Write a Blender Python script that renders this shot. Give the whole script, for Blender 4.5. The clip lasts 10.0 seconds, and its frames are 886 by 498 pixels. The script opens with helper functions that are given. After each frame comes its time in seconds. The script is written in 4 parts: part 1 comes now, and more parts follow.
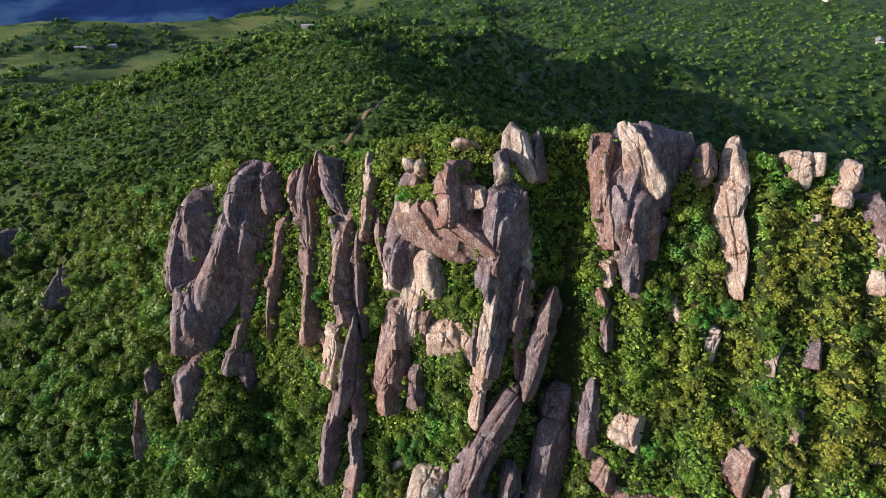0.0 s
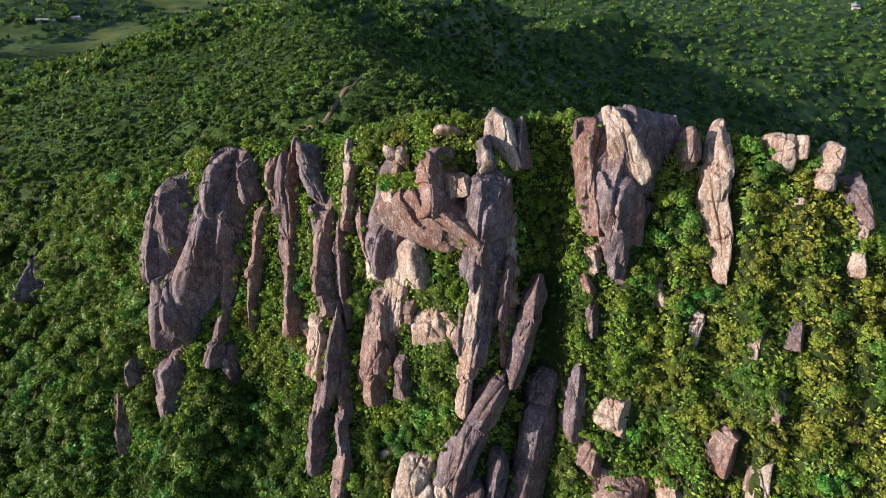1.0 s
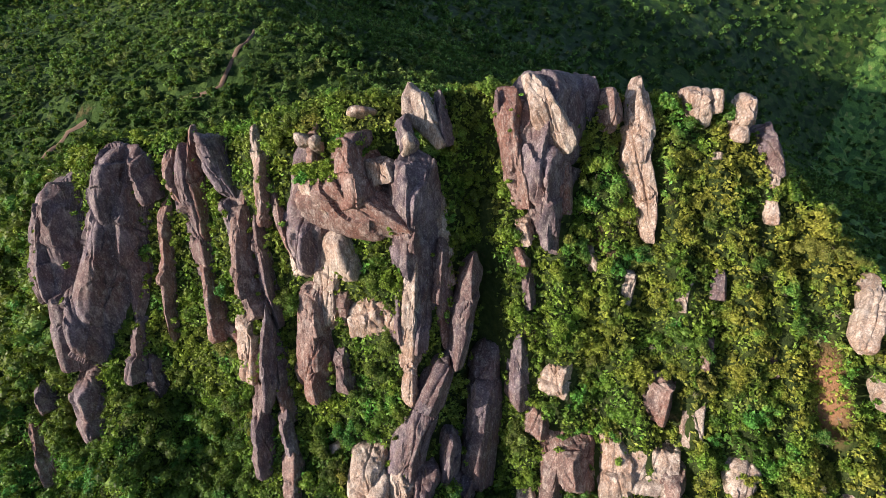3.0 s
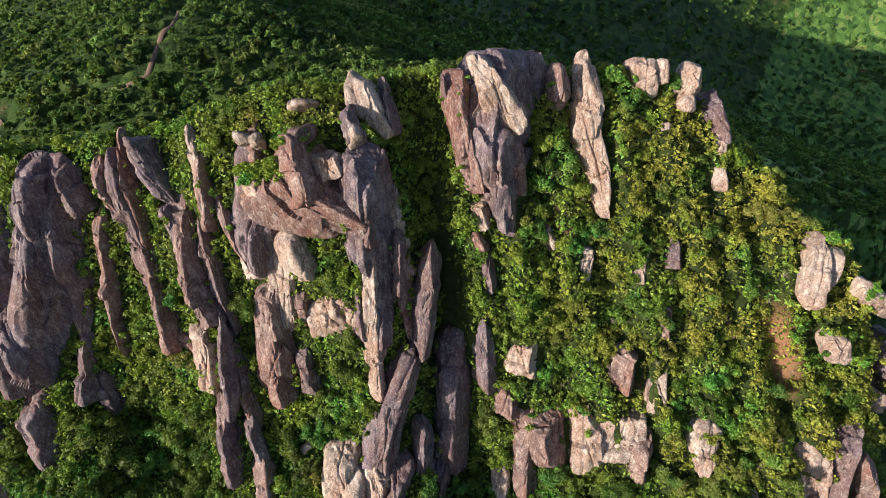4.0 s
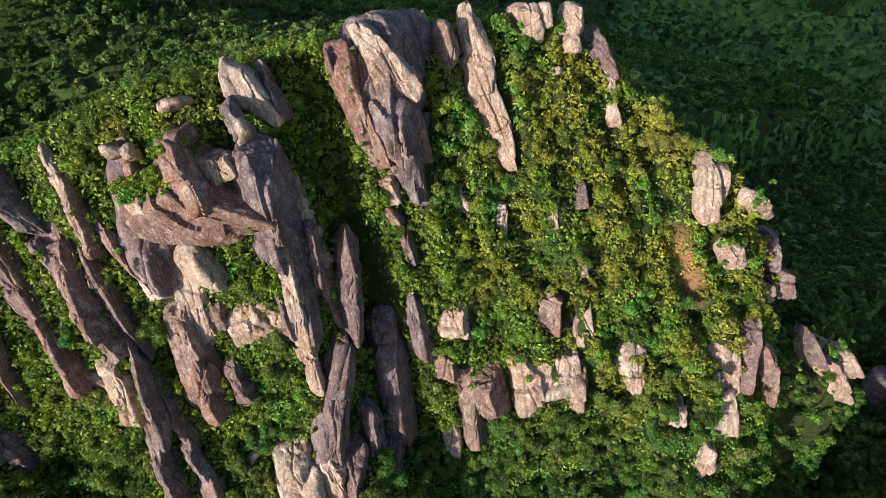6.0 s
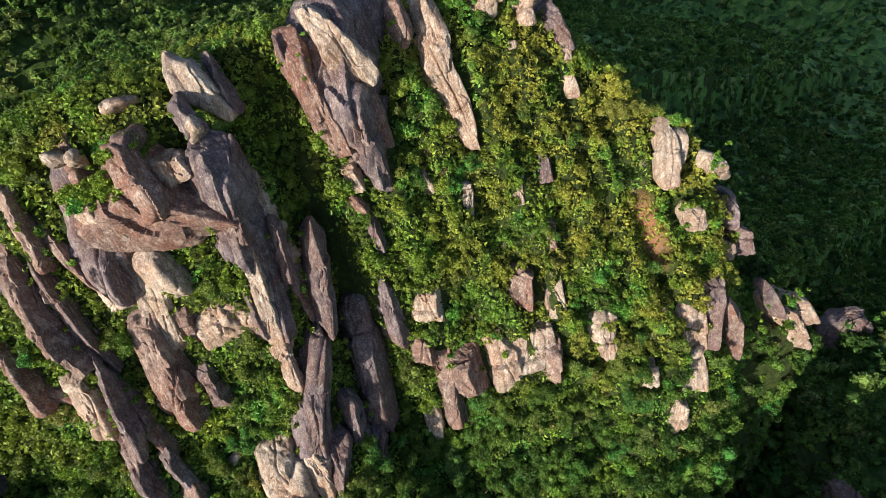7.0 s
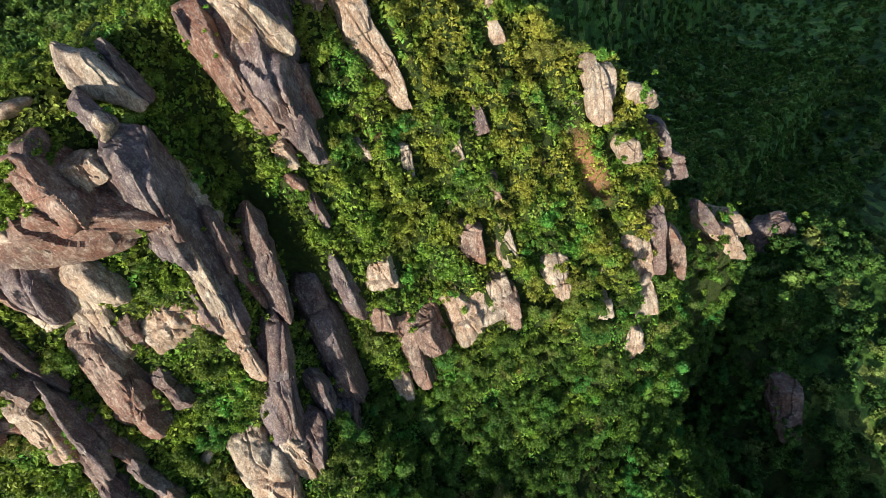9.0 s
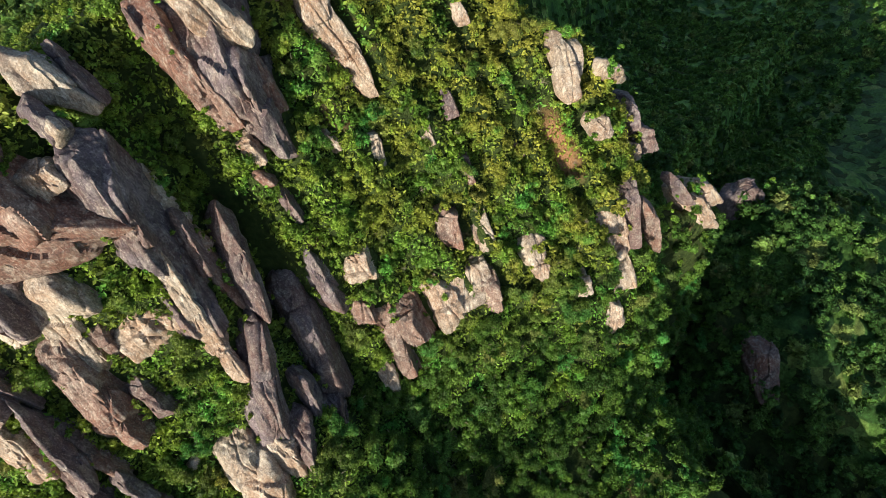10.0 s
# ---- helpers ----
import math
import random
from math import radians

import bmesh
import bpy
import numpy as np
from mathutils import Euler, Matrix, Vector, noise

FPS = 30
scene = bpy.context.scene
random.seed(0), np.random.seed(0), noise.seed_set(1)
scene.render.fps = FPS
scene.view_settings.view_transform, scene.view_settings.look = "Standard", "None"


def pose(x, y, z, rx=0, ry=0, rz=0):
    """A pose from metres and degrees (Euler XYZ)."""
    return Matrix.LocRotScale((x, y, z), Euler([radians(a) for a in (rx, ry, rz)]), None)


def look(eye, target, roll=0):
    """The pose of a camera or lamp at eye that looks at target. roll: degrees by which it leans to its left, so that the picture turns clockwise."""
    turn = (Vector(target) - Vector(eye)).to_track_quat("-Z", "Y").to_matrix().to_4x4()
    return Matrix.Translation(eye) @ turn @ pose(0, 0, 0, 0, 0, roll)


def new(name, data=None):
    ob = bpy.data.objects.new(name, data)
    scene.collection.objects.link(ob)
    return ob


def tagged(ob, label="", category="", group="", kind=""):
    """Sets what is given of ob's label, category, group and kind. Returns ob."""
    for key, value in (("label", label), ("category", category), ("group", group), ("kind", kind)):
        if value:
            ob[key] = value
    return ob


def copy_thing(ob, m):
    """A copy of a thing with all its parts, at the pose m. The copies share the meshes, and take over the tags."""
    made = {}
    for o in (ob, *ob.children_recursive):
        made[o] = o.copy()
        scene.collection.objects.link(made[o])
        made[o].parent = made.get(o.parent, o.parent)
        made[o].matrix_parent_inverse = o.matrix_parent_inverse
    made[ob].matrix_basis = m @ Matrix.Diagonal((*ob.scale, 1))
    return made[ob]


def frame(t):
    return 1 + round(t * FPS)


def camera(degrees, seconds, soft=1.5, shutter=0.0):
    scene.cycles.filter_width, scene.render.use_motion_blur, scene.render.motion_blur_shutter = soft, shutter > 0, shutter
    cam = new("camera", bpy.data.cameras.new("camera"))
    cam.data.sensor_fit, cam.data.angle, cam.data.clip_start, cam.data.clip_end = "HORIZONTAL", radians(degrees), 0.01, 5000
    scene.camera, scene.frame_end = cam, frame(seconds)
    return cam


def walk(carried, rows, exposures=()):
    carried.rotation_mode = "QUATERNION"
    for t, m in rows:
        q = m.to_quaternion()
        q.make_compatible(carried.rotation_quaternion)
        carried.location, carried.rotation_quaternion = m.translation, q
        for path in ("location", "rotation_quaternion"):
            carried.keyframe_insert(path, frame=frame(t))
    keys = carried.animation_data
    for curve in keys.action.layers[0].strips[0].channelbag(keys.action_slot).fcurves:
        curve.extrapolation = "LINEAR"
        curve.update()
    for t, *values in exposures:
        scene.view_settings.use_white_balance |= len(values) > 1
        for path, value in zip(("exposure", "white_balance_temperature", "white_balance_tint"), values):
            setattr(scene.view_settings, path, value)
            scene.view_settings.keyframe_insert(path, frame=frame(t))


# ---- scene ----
from mathutils.bvhtree import BVHTree

# ---------------------------------------------------------------- camera
cam = camera(74.8, 10.0, 0.5)
PATH = [
    (0, (0.381, 1.462, 60.764), (0.38, 3.155, 59.7), 0.3),
    (0.5, (0.29, 2.384, 61.183), (0.319, 4.053, 60.081), 0.4),
    (1, (0.123, 3.374, 61.855), (0.186, 5.013, 60.71), 0.4),
    (1.5, (-0.092, 4.587, 62.631), (0.02, 6.192, 61.442), 0.5),
    (2, (-0.332, 6.012, 63.415), (-0.16, 7.577, 62.181), 0.5),
    (2.5, (-0.414, 7.45, 64.024), (-0.166, 8.97, 62.748), 0.5),
    (4, (0.009, 11.322, 65.393), (0.458, 12.68, 63.995), 0.1),
    (4.5, (0.017, 12.41, 65.775), (0.544, 13.7, 64.341), 0.1),
    (5, (-0.043, 13.409, 66.086), (0.554, 14.628, 64.617), 0.2),
    (5.5, (-0.08, 14.313, 66.315), (0.569, 15.465, 64.814), 0.2),
    (6, (-0.211, 15.157, 66.558), (0.485, 16.242, 65.029), 0.5),
    (7.5, (-0.071, 17.031, 66.839), (0.711, 17.922, 65.228), 0.9),
    (8, (0.038, 17.454, 66.888), (0.834, 18.287, 65.253), 1.0),
    (8.5, (0.179, 17.79, 66.852), (0.987, 18.565, 65.195), 1.0),
    (9, (0.292, 18.094, 66.723), (1.11, 18.812, 65.045), 1.1),
    (9.5, (0.441, 18.308, 66.553), (1.264, 18.974, 64.855), 1.2),
    (10, (0.638, 18.426, 66.396), (1.475, 19.055, 64.692), 1.2),
]
walk(cam, [(t, look(eye, target, roll)) for t, eye, target, roll in PATH], [(0.0, 0.03, 5950, 21), (4.0, 0.02, 6200, 22), (10.0, 0.0, 6250, 7)])

# ---------------------------------------------------------------- light
SUN_TO = Vector((-0.915, -0.22, 0.295)).normalized()
world = bpy.data.worlds.new("sky")
scene.world = world
world.use_nodes = True
wn = world.node_tree
sky = wn.nodes.new("ShaderNodeTexSky")
sky.sky_type = "NISHITA"
sky.sun_disc = False
sky.sun_elevation = math.asin(SUN_TO.z)
sky.sun_rotation = math.atan2(SUN_TO.x, SUN_TO.y)
wn.links.new(sky.outputs["Color"], wn.nodes["Background"].inputs["Color"])
wn.nodes["Background"].inputs["Strength"].default_value = 0.135
sun_data = bpy.data.lights.new("sun", "SUN")
sun_data.energy, sun_data.angle, sun_data.color = 6.6, radians(0.5), (1.0, 0.88, 0.70)
sun = new("sun", sun_data)
sun.matrix_world = look((0, 0, 0), -SUN_TO)
scene.view_settings.exposure = 0.0


# ---------------------------------------------------------------- noise
def lattice(i, j, k, seed):
    h = (i * 374761393 + j * 668265263 + k * 2147483647 + seed * 1274126177) & 0xFFFFFFFF
    h = ((h ^ (h >> 13)) * 1274126177) & 0xFFFFFFFF
    return ((h ^ (h >> 16)) & 0xFFFF) / 32767.5 - 1.0


def vnoise(p, seed=0):
    """Smooth value noise in -1..1 at the points p (n x 3)."""
    p = np.asarray(p, float)
    b = np.floor(p).astype(np.int64)
    f = p - b
    f = f * f * f * (f * (f * 6 - 15) + 10)
    x, y, z = b[:, 0], b[:, 1], b[:, 2]
    out = 0
    for dx in (0, 1):
        for dy in (0, 1):
            for dz in (0, 1):
                w = (f[:, 0] if dx else 1 - f[:, 0]) * (f[:, 1] if dy else 1 - f[:, 1]) * (f[:, 2] if dz else 1 - f[:, 2])
                out = out + w * lattice(x + dx, y + dy, z + dz, seed)
    return out


def fbm(p, octaves=4, seed=0, gain=0.5):
    out, a, p = 0, 1.0, np.asarray(p, float)
    for o in range(octaves):
        out = out + a * vnoise(p * 2.03 ** o + 17.3 * o, seed + o)
        a *= gain
    return out


def flat_noise(x, y, scale, octaves=3, seed=0):
    return fbm(np.stack([x / scale, y / scale, np.full_like(x, 0.37)], 1), octaves, seed)


# ---------------------------------------------------------------- materials
def nodes_of(name):
    m = bpy.data.materials.new(name)
    m.use_nodes = True
    t = m.node_tree
    return m, t, t.nodes["Principled BSDF"]


def add(t, kind, **values):
    n = t.nodes.new(kind)
    for key, v in values.items():
        n.inputs[key.replace("_", " ")].default_value = v
    return n


def ramp(t, source, stops):
    n = t.nodes.new("ShaderNodeValToRGB")
    e = n.color_ramp.elements
    e[0].position, e[0].color = stops[0][0], (*stops[0][1], 1)
    e[1].position, e[1].color = stops[-1][0], (*stops[-1][1], 1)
    for pos, col in stops[1:-1]:
        k = e.new(pos)
        k.color = (*col, 1)
    t.links.new(source, n.inputs["Fac"])
    return n.outputs["Color"]


def grey(v):
    return (v, v, v)


def mix(t, fac, a, b, how="MIX"):
    n = t.nodes.new("ShaderNodeMix")
    n.data_type, n.blend_type = "RGBA", how
    for slot, v in ((0, fac), (6, a), (7, b)):
        if isinstance(v, (int, float)):
            n.inputs[slot].default_value = v
        elif isinstance(v, tuple):
            n.inputs[slot].default_value = (*v, 1)
        else:
            t.links.new(v, n.inputs[slot])
    return n.outputs[2]


def stretched(t, scale):
    g = t.nodes.new("ShaderNodeNewGeometry")
    m = t.nodes.new("ShaderNodeMapping")
    m.inputs["Scale"].default_value = scale
    t.links.new(g.outputs["Position"], m.inputs["Vector"])
    return m.outputs["Vector"]


def noise_tex(t, vector, scale, detail=4.0, rough=0.55):
    n = add(t, "ShaderNodeTexNoise", Scale=scale, Detail=detail, Roughness=rough)
    t.links.new(vector, n.inputs["Vector"])
    return n.outputs["Fac"]


def granite(name, pale, mid, dark, stain, lichen):
    """Weathered granite: broad tones, rusty patches, run-off streaks down the face, lichen blooms and specks, grain."""
    m, t, b = nodes_of(name)
    p = stretched(t, (1, 1, 1))
    body = ramp(t, noise_tex(t, stretched(t, (1, 0.8, 0.5)), 0.35, 8, 0.66), [(0.36, dark), (0.50, mid), (0.63, pale)])
    patch = ramp(t, noise_tex(t, stretched(t, (1, 0.8, 0.55)), 0.22, 6, 0.62), [(0.43, grey(0)), (0.57, grey(0.9))])
    col = mix(t, patch, body, stain)
    run = ramp(t, noise_tex(t, stretched(t, (1.9, 1.0, 0.16)), 1.3, 6, 0.62), [(0.54, grey(0)), (0.68, grey(0.55))])
    col = mix(t, run, col, (0.085, 0.062, 0.058))
    bleach = ramp(t, noise_tex(t, stretched(t, (1.1, 0.8, 0.6)), 1.1, 10, 0.74), [(0.50, grey(0)), (0.62, grey(lichen))])
    col = mix(t, bleach, col, (0.66, 0.60, 0.52))
    streak = ramp(t, noise_tex(t, stretched(t, (2.4, 1.3, 0.24)), 2.2, 8, 0.72), [(0.53, grey(0)), (0.64, grey(0.75 * lichen))])
    col = mix(t, streak, col, (0.66, 0.60, 0.53))
    speck = ramp(t, noise_tex(t, p, 5.0, 5, 0.72), [(0.56, grey(0)), (0.64, grey(lichen + 0.1))])
    col = mix(t, speck, col, (0.60, 0.55, 0.49))
    pit = ramp(t, noise_tex(t, stretched(t, (1.3, 1, 0.7)), 3.6, 6, 0.75), [(0.34, grey(0.7)), (0.44, grey(0))])
    col = mix(t, pit, col, (0.05, 0.04, 0.04))
    grain = ramp(t, noise_tex(t, stretched(t, (1.3, 1.1, 0.55)), 6.0, 7, 0.78), [(0.36, grey(0.12)), (0.5, grey(0.48)), (0.64, grey(0.90))])
    col = mix(t, 0.7, col, grain, "OVERLAY")
    t.links.new(col, b.inputs["Base Color"])
    b.inputs["Roughness"].default_value = 0.74
    b.inputs["Specular IOR Level"].default_value = 0.35
    bump1 = add(t, "ShaderNodeBump", Strength=1.0, Distance=0.07)
    t.links.new(noise_tex(t, stretched(t, (1.5, 1.1, 0.45)), 1.0, 9, 0.66), bump1.inputs["Height"])
    bump2 = add(t, "ShaderNodeBump", Strength=1.0, Distance=0.03)
    t.links.new(noise_tex(t, stretched(t, (1.3, 1, 0.8)), 4.0, 8, 0.72), bump2.inputs["Height"])
    t.links.new(bump1.outputs["Normal"], bump2.inputs["Normal"])
    t.links.new(bump2.outputs["Normal"], b.inputs["Normal"])
    return m


# grey: granite darkened and violet for shade; pale: lightened for sunlit rock
GRANITE = {
    "pale": granite("granite_pale_sunlit", (0.47, 0.395, 0.315), (0.325, 0.262, 0.207), (0.19, 0.148, 0.124), (0.285, 0.183, 0.124), 0.50),
    "grey": granite("granite_grey_shaded", (0.190, 0.152, 0.172), (0.108, 0.085, 0.099), (0.056, 0.044, 0.054), (0.125, 0.076, 0.070), 0.22),
    "red": granite("granite_red", (0.285, 0.198, 0.165), (0.165, 0.104, 0.087), (0.084, 0.056, 0.052), (0.170, 0.080, 0.058), 0.30),
}


def foliage(name, shades, olive, cell, leaf_size_bump=0.0):
    """Leaves: a shade for each plant by Voronoi cells, a smaller shift for each leaf, and an olive species towards the
    high east end, its colour lightened for the sun on that face.
    """
    m, t, b = nodes_of(name)
    p = stretched(t, (1, 1, 1))
    vor = add(t, "ShaderNodeTexVoronoi", Scale=1.0 / cell)
    t.links.new(p, vor.inputs["Vector"])
    sep = t.nodes.new("ShaderNodeSeparateColor")
    t.links.new(vor.outputs["Color"], sep.inputs["Color"])
    col = ramp(t, sep.outputs["Red"], shades)
    patch = ramp(t, noise_tex(t, p, 0.16, 5, 0.65), [(0.42, grey(0)), (0.55, grey(0.9))])
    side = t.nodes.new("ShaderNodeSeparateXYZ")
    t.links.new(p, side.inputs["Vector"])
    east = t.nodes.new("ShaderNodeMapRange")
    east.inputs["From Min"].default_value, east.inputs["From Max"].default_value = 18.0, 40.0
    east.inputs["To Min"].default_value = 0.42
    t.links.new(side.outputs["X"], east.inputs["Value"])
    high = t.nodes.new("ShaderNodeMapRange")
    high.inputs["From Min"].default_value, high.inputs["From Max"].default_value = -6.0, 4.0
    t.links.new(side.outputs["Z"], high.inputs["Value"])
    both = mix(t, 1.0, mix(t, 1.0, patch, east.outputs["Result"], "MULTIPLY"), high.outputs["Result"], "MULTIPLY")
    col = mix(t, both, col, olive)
    g = t.nodes.new("ShaderNodeNewGeometry")
    leaf = ramp(t, g.outputs["Random Per Island"], [(0.0, grey(0.13)), (0.5, grey(0.47)), (1.0, grey(0.87))])
    col = mix(t, 0.9, col, leaf, "OVERLAY")
    if leaf_size_bump:
        # fine grain; its dark end paints the shaded gaps between leaves
        twig = ramp(t, noise_tex(t, p, 0.9, 8, 0.8), [(0.36, grey(0.10)), (0.5, grey(0.45)), (0.62, grey(0.85))])
        col = mix(t, 0.85, col, twig, "OVERLAY")
    t.links.new(col, b.inputs["Base Color"])
    b.inputs["Roughness"].default_value = 0.48
    b.inputs["Specular IOR Level"].default_value = 0.22
    if leaf_size_bump:
        bump = add(t, "ShaderNodeBump", Strength=1.0, Distance=leaf_size_bump)
        t.links.new(noise_tex(t, p, 1.1, 8, 0.75), bump.inputs["Height"])
        t.links.new(bump.outputs["Normal"], b.inputs["Normal"])
    thin = t.nodes.new("ShaderNodeBsdfTranslucent")
    bright = mix(t, 0.5, col, (0.26, 0.36, 0.03), "MIX")
    t.links.new(bright, thin.inputs["Color"])
    blend = t.nodes.new("ShaderNodeMixShader")
    blend.inputs["Fac"].default_value = 0.30
    t.links.new(b.outputs["BSDF"], blend.inputs[1])
    t.links.new(thin.outputs["BSDF"], blend.inputs[2])
    t.links.new(blend.outputs["Shader"], t.nodes["Material Output"].inputs["Surface"])
    return m


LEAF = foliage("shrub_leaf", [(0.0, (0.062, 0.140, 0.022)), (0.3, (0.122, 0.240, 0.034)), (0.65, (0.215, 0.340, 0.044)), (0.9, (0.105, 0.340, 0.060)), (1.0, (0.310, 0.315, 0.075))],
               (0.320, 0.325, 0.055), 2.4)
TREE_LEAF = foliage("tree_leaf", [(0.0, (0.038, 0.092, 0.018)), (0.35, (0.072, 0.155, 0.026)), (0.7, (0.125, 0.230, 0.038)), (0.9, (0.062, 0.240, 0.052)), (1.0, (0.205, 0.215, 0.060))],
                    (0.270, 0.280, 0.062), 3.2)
FAR_LEAF = foliage("far_leaf", [(0.0, (0.030, 0.085, 0.026)), (0.3, (0.070, 0.170, 0.040)), (0.6, (0.120, 0.250, 0.052)), (0.85, (0.175, 0.330, 0.068)), (1.0, (0.260, 0.320, 0.095))],
                   (0.180, 0.270, 0.070), 5.0, 0.6)


def bark_material(name, light, dark):
    m, t, b = nodes_of(name)
    p = stretched(t, (1, 1, 0.3))
    t.links.new(ramp(t, noise_tex(t, p, 6.0, 6, 0.65), [(0.3, dark), (0.7, light)]), b.inputs["Base Color"])
    b.inputs["Roughness"].default_value = 0.85
    bump = add(t, "ShaderNodeBump", Strength=0.6, Distance=0.03)
    t.links.new(noise_tex(t, p, 14.0, 5, 0.6), bump.inputs["Height"])
    t.links.new(bump.outputs["Normal"], b.inputs["Normal"])
    return m


BARK = bark_material("bark", (0.22, 0.17, 0.12), (0.10, 0.075, 0.05))
PALE_BARK = bark_material("pale_bark", (0.34, 0.30, 0.22), (0.19, 0.16, 0.11))


def ground_material():
    """Hill ground: leaf mould and low herbs, meadow grass on the open land, worn soil in patches."""
    m, t, b = nodes_of("hill_ground")
    p = stretched(t, (1, 1, 1))
    herbs = ramp(t, noise_tex(t, p, 0.9, 8, 0.7), [(0.30, (0.020, 0.030, 0.010)), (0.5, (0.040, 0.065, 0.016)), (0.72, (0.085, 0.110, 0.028))])
    meadow = ramp(t, noise_tex(t, p, 0.02, 8, 0.65), [(0.35, (0.045, 0.090, 0.020)), (0.5, (0.100, 0.150, 0.032)), (0.66, (0.190, 0.200, 0.060))])
    canopy = add(t, "ShaderNodeTexVoronoi", Scale=0.45)
    t.links.new(p, canopy.inputs["Vector"])
    cells = t.nodes.new("ShaderNodeSeparateColor")
    t.links.new(canopy.outputs["Color"], cells.inputs["Color"])
    wood = ramp(t, cells.outputs["Red"], [(0.0, (0.022, 0.052, 0.012)), (0.6, (0.045, 0.092, 0.018)), (1.0, (0.072, 0.125, 0.026))])
    side = t.nodes.new("ShaderNodeSeparateXYZ")
    t.links.new(p, side.inputs["Vector"])

    def between(axis, low, high):
        r = t.nodes.new("ShaderNodeMapRange")
        r.inputs["From Min"].default_value, r.inputs["From Max"].default_value = low, high
        t.links.new(side.outputs[axis], r.inputs["Value"])
        return r.outputs["Result"]

    col = mix(t, between("Y", 90.0, 130.0), herbs, wood)
    open_land = mix(t, 1.0, between("Y", 470.0, 620.0), between("X", -60.0, -200.0), "MULTIPLY")
    col = mix(t, open_land, col, meadow)
    soil = ramp(t, noise_tex(t, p, 0.12, 6, 0.65), [(0.62, grey(0)), (0.70, grey(0.7))])
    col = mix(t, soil, col, (0.20, 0.125, 0.070))
    gully = t.nodes.new("ShaderNodeVectorMath")
    gully.operation = "DISTANCE"
    gully.inputs[1].default_value = (49.6 * 1.0, 37.5 * 0.28, 10.0 * 0.28)
    t.links.new(stretched(t, (1.0, 0.28, 0.28)), gully.inputs[0])
    near_gully = t.nodes.new("ShaderNodeMapRange")
    near_gully.inputs["From Min"].default_value, near_gully.inputs["From Max"].default_value = 1.9, 0.8
    t.links.new(gully.outputs["Value"], near_gully.inputs["Value"])
    worn = near_gully.outputs["Result"]
    col = mix(t, worn, col, (0.34, 0.185, 0.095))
    t.links.new(col, b.inputs["Base Color"])
    b.inputs["Roughness"].default_value = 0.9
    b.inputs["Specular IOR Level"].default_value = 0.2
    crowns = add(t, "ShaderNodeBump", Strength=1.0, Distance=-0.5)
    t.links.new(canopy.outputs["Distance"], crowns.inputs["Height"])
    bump = add(t, "ShaderNodeBump", Strength=1.0, Distance=0.5)
    t.links.new(noise_tex(t, p, 1.3, 10, 0.7), bump.inputs["Height"])
    t.links.new(crowns.outputs["Normal"], bump.inputs["Normal"])
    t.links.new(bump.outputs["Normal"], b.inputs["Normal"])
    return m


GROUND = ground_material()


# ---------------------------------------------------------------- mesh helpers
def mesh_of(name, verts, tris, material, smooth=False):
    """A mesh from arrays of vertices and of equal faces."""
    verts, tris = np.asarray(verts, np.float32), np.asarray(tris, np.int32)
    k = tris.shape[1]
    me = bpy.data.meshes.new(name)
    me.vertices.add(len(verts))
    me.vertices.foreach_set("co", verts.ravel())
    me.loops.add(tris.size)
    me.loops.foreach_set("vertex_index", tris.ravel())
    me.polygons.add(len(tris))
    me.polygons.foreach_set("loop_start", np.arange(0, tris.size, k, dtype=np.int32))
    me.polygons.foreach_set("use_smooth", np.full(len(tris), smooth))
    me.materials.append(material)
    me.update(calc_edges=True)
    return me


BALLS = {}


def ball(level):
    if level not in BALLS:
        bm = bmesh.new()
        bmesh.ops.create_icosphere(bm, subdivisions=level, radius=1.0)
        bm.verts.ensure_lookup_table()
        BALLS[level] = (np.array([v.co for v in bm.verts]), np.array([[v.index for v in f.verts] for f in bm.faces]))
        bm.free()
    return BALLS[level]


# ---------------------------------------------------------------- the land
CREST_X = [-140, -90, -70, -55, -40, -28, -17, -7, 2, 12, 20, 32, 43, 50, 54, 57, 62, 90]
CREST_Y = [140, 112, 103, 92, 81, 75.3, 72.6, 67.8, 64, 63, 62.5, 61, 57.8, 51.5, 45, 39, 36, 30]
CREST_Z = [-2, 6, 8, 12, 20.7, 27.4, 29.2, 32.4, 36.2, 35.8, 35.6, 34.2, 32.8, 27.5, 22.2, 19.5, 15, 6]
FOOT_X = [-140, -75, -60, -50, -40, -31, -24, -14, -5, 4, 13, 17, 27, 33, 38, 48, 56, 64, 72, 90]
FOOT_Y = [80, 72, 65, 61, 57.5, 58.5, 58.5, 49.6, 47.8, 42.6, 43.6, 37.6, 36.4, 33.6, 30, 24.3, 23, 20, 18, 18]
FOOT_Z = [-25, -14, -9.5, -7, -5, 3, -1, -1, 1, 3, -3, -6, 0, 0, 1, -3, -3, -8, -13, -25]
EDGE_Y = [-60, 0, 10, 18, 26, 35, 45, 55, 62, 80, 110, 150, 200, 260, 420, 480, 600]
EDGE_X = [38, 44, 50, 60, 59, 58, 55, 51, 50, 57, 50, 6, -18, -26, -14, 40, 220]


# the spur that runs back from the ridge
SPUR_Y = [100, 125, 150, 200, 260, 330, 430, 520, 640]
SPUR_X = [-6, -8, -11, -31, -49, -72, -62, -20, 60]
SPUR_Z = [-60, 5, 11, 6, -2, -12, -24, -38, -140]


def smooth_min(a, b, k):
    h = np.clip(0.5 + 0.5 * (b - a) / k, 0, 1)
    return b + (a - b) * h - k * h * (1 - h)


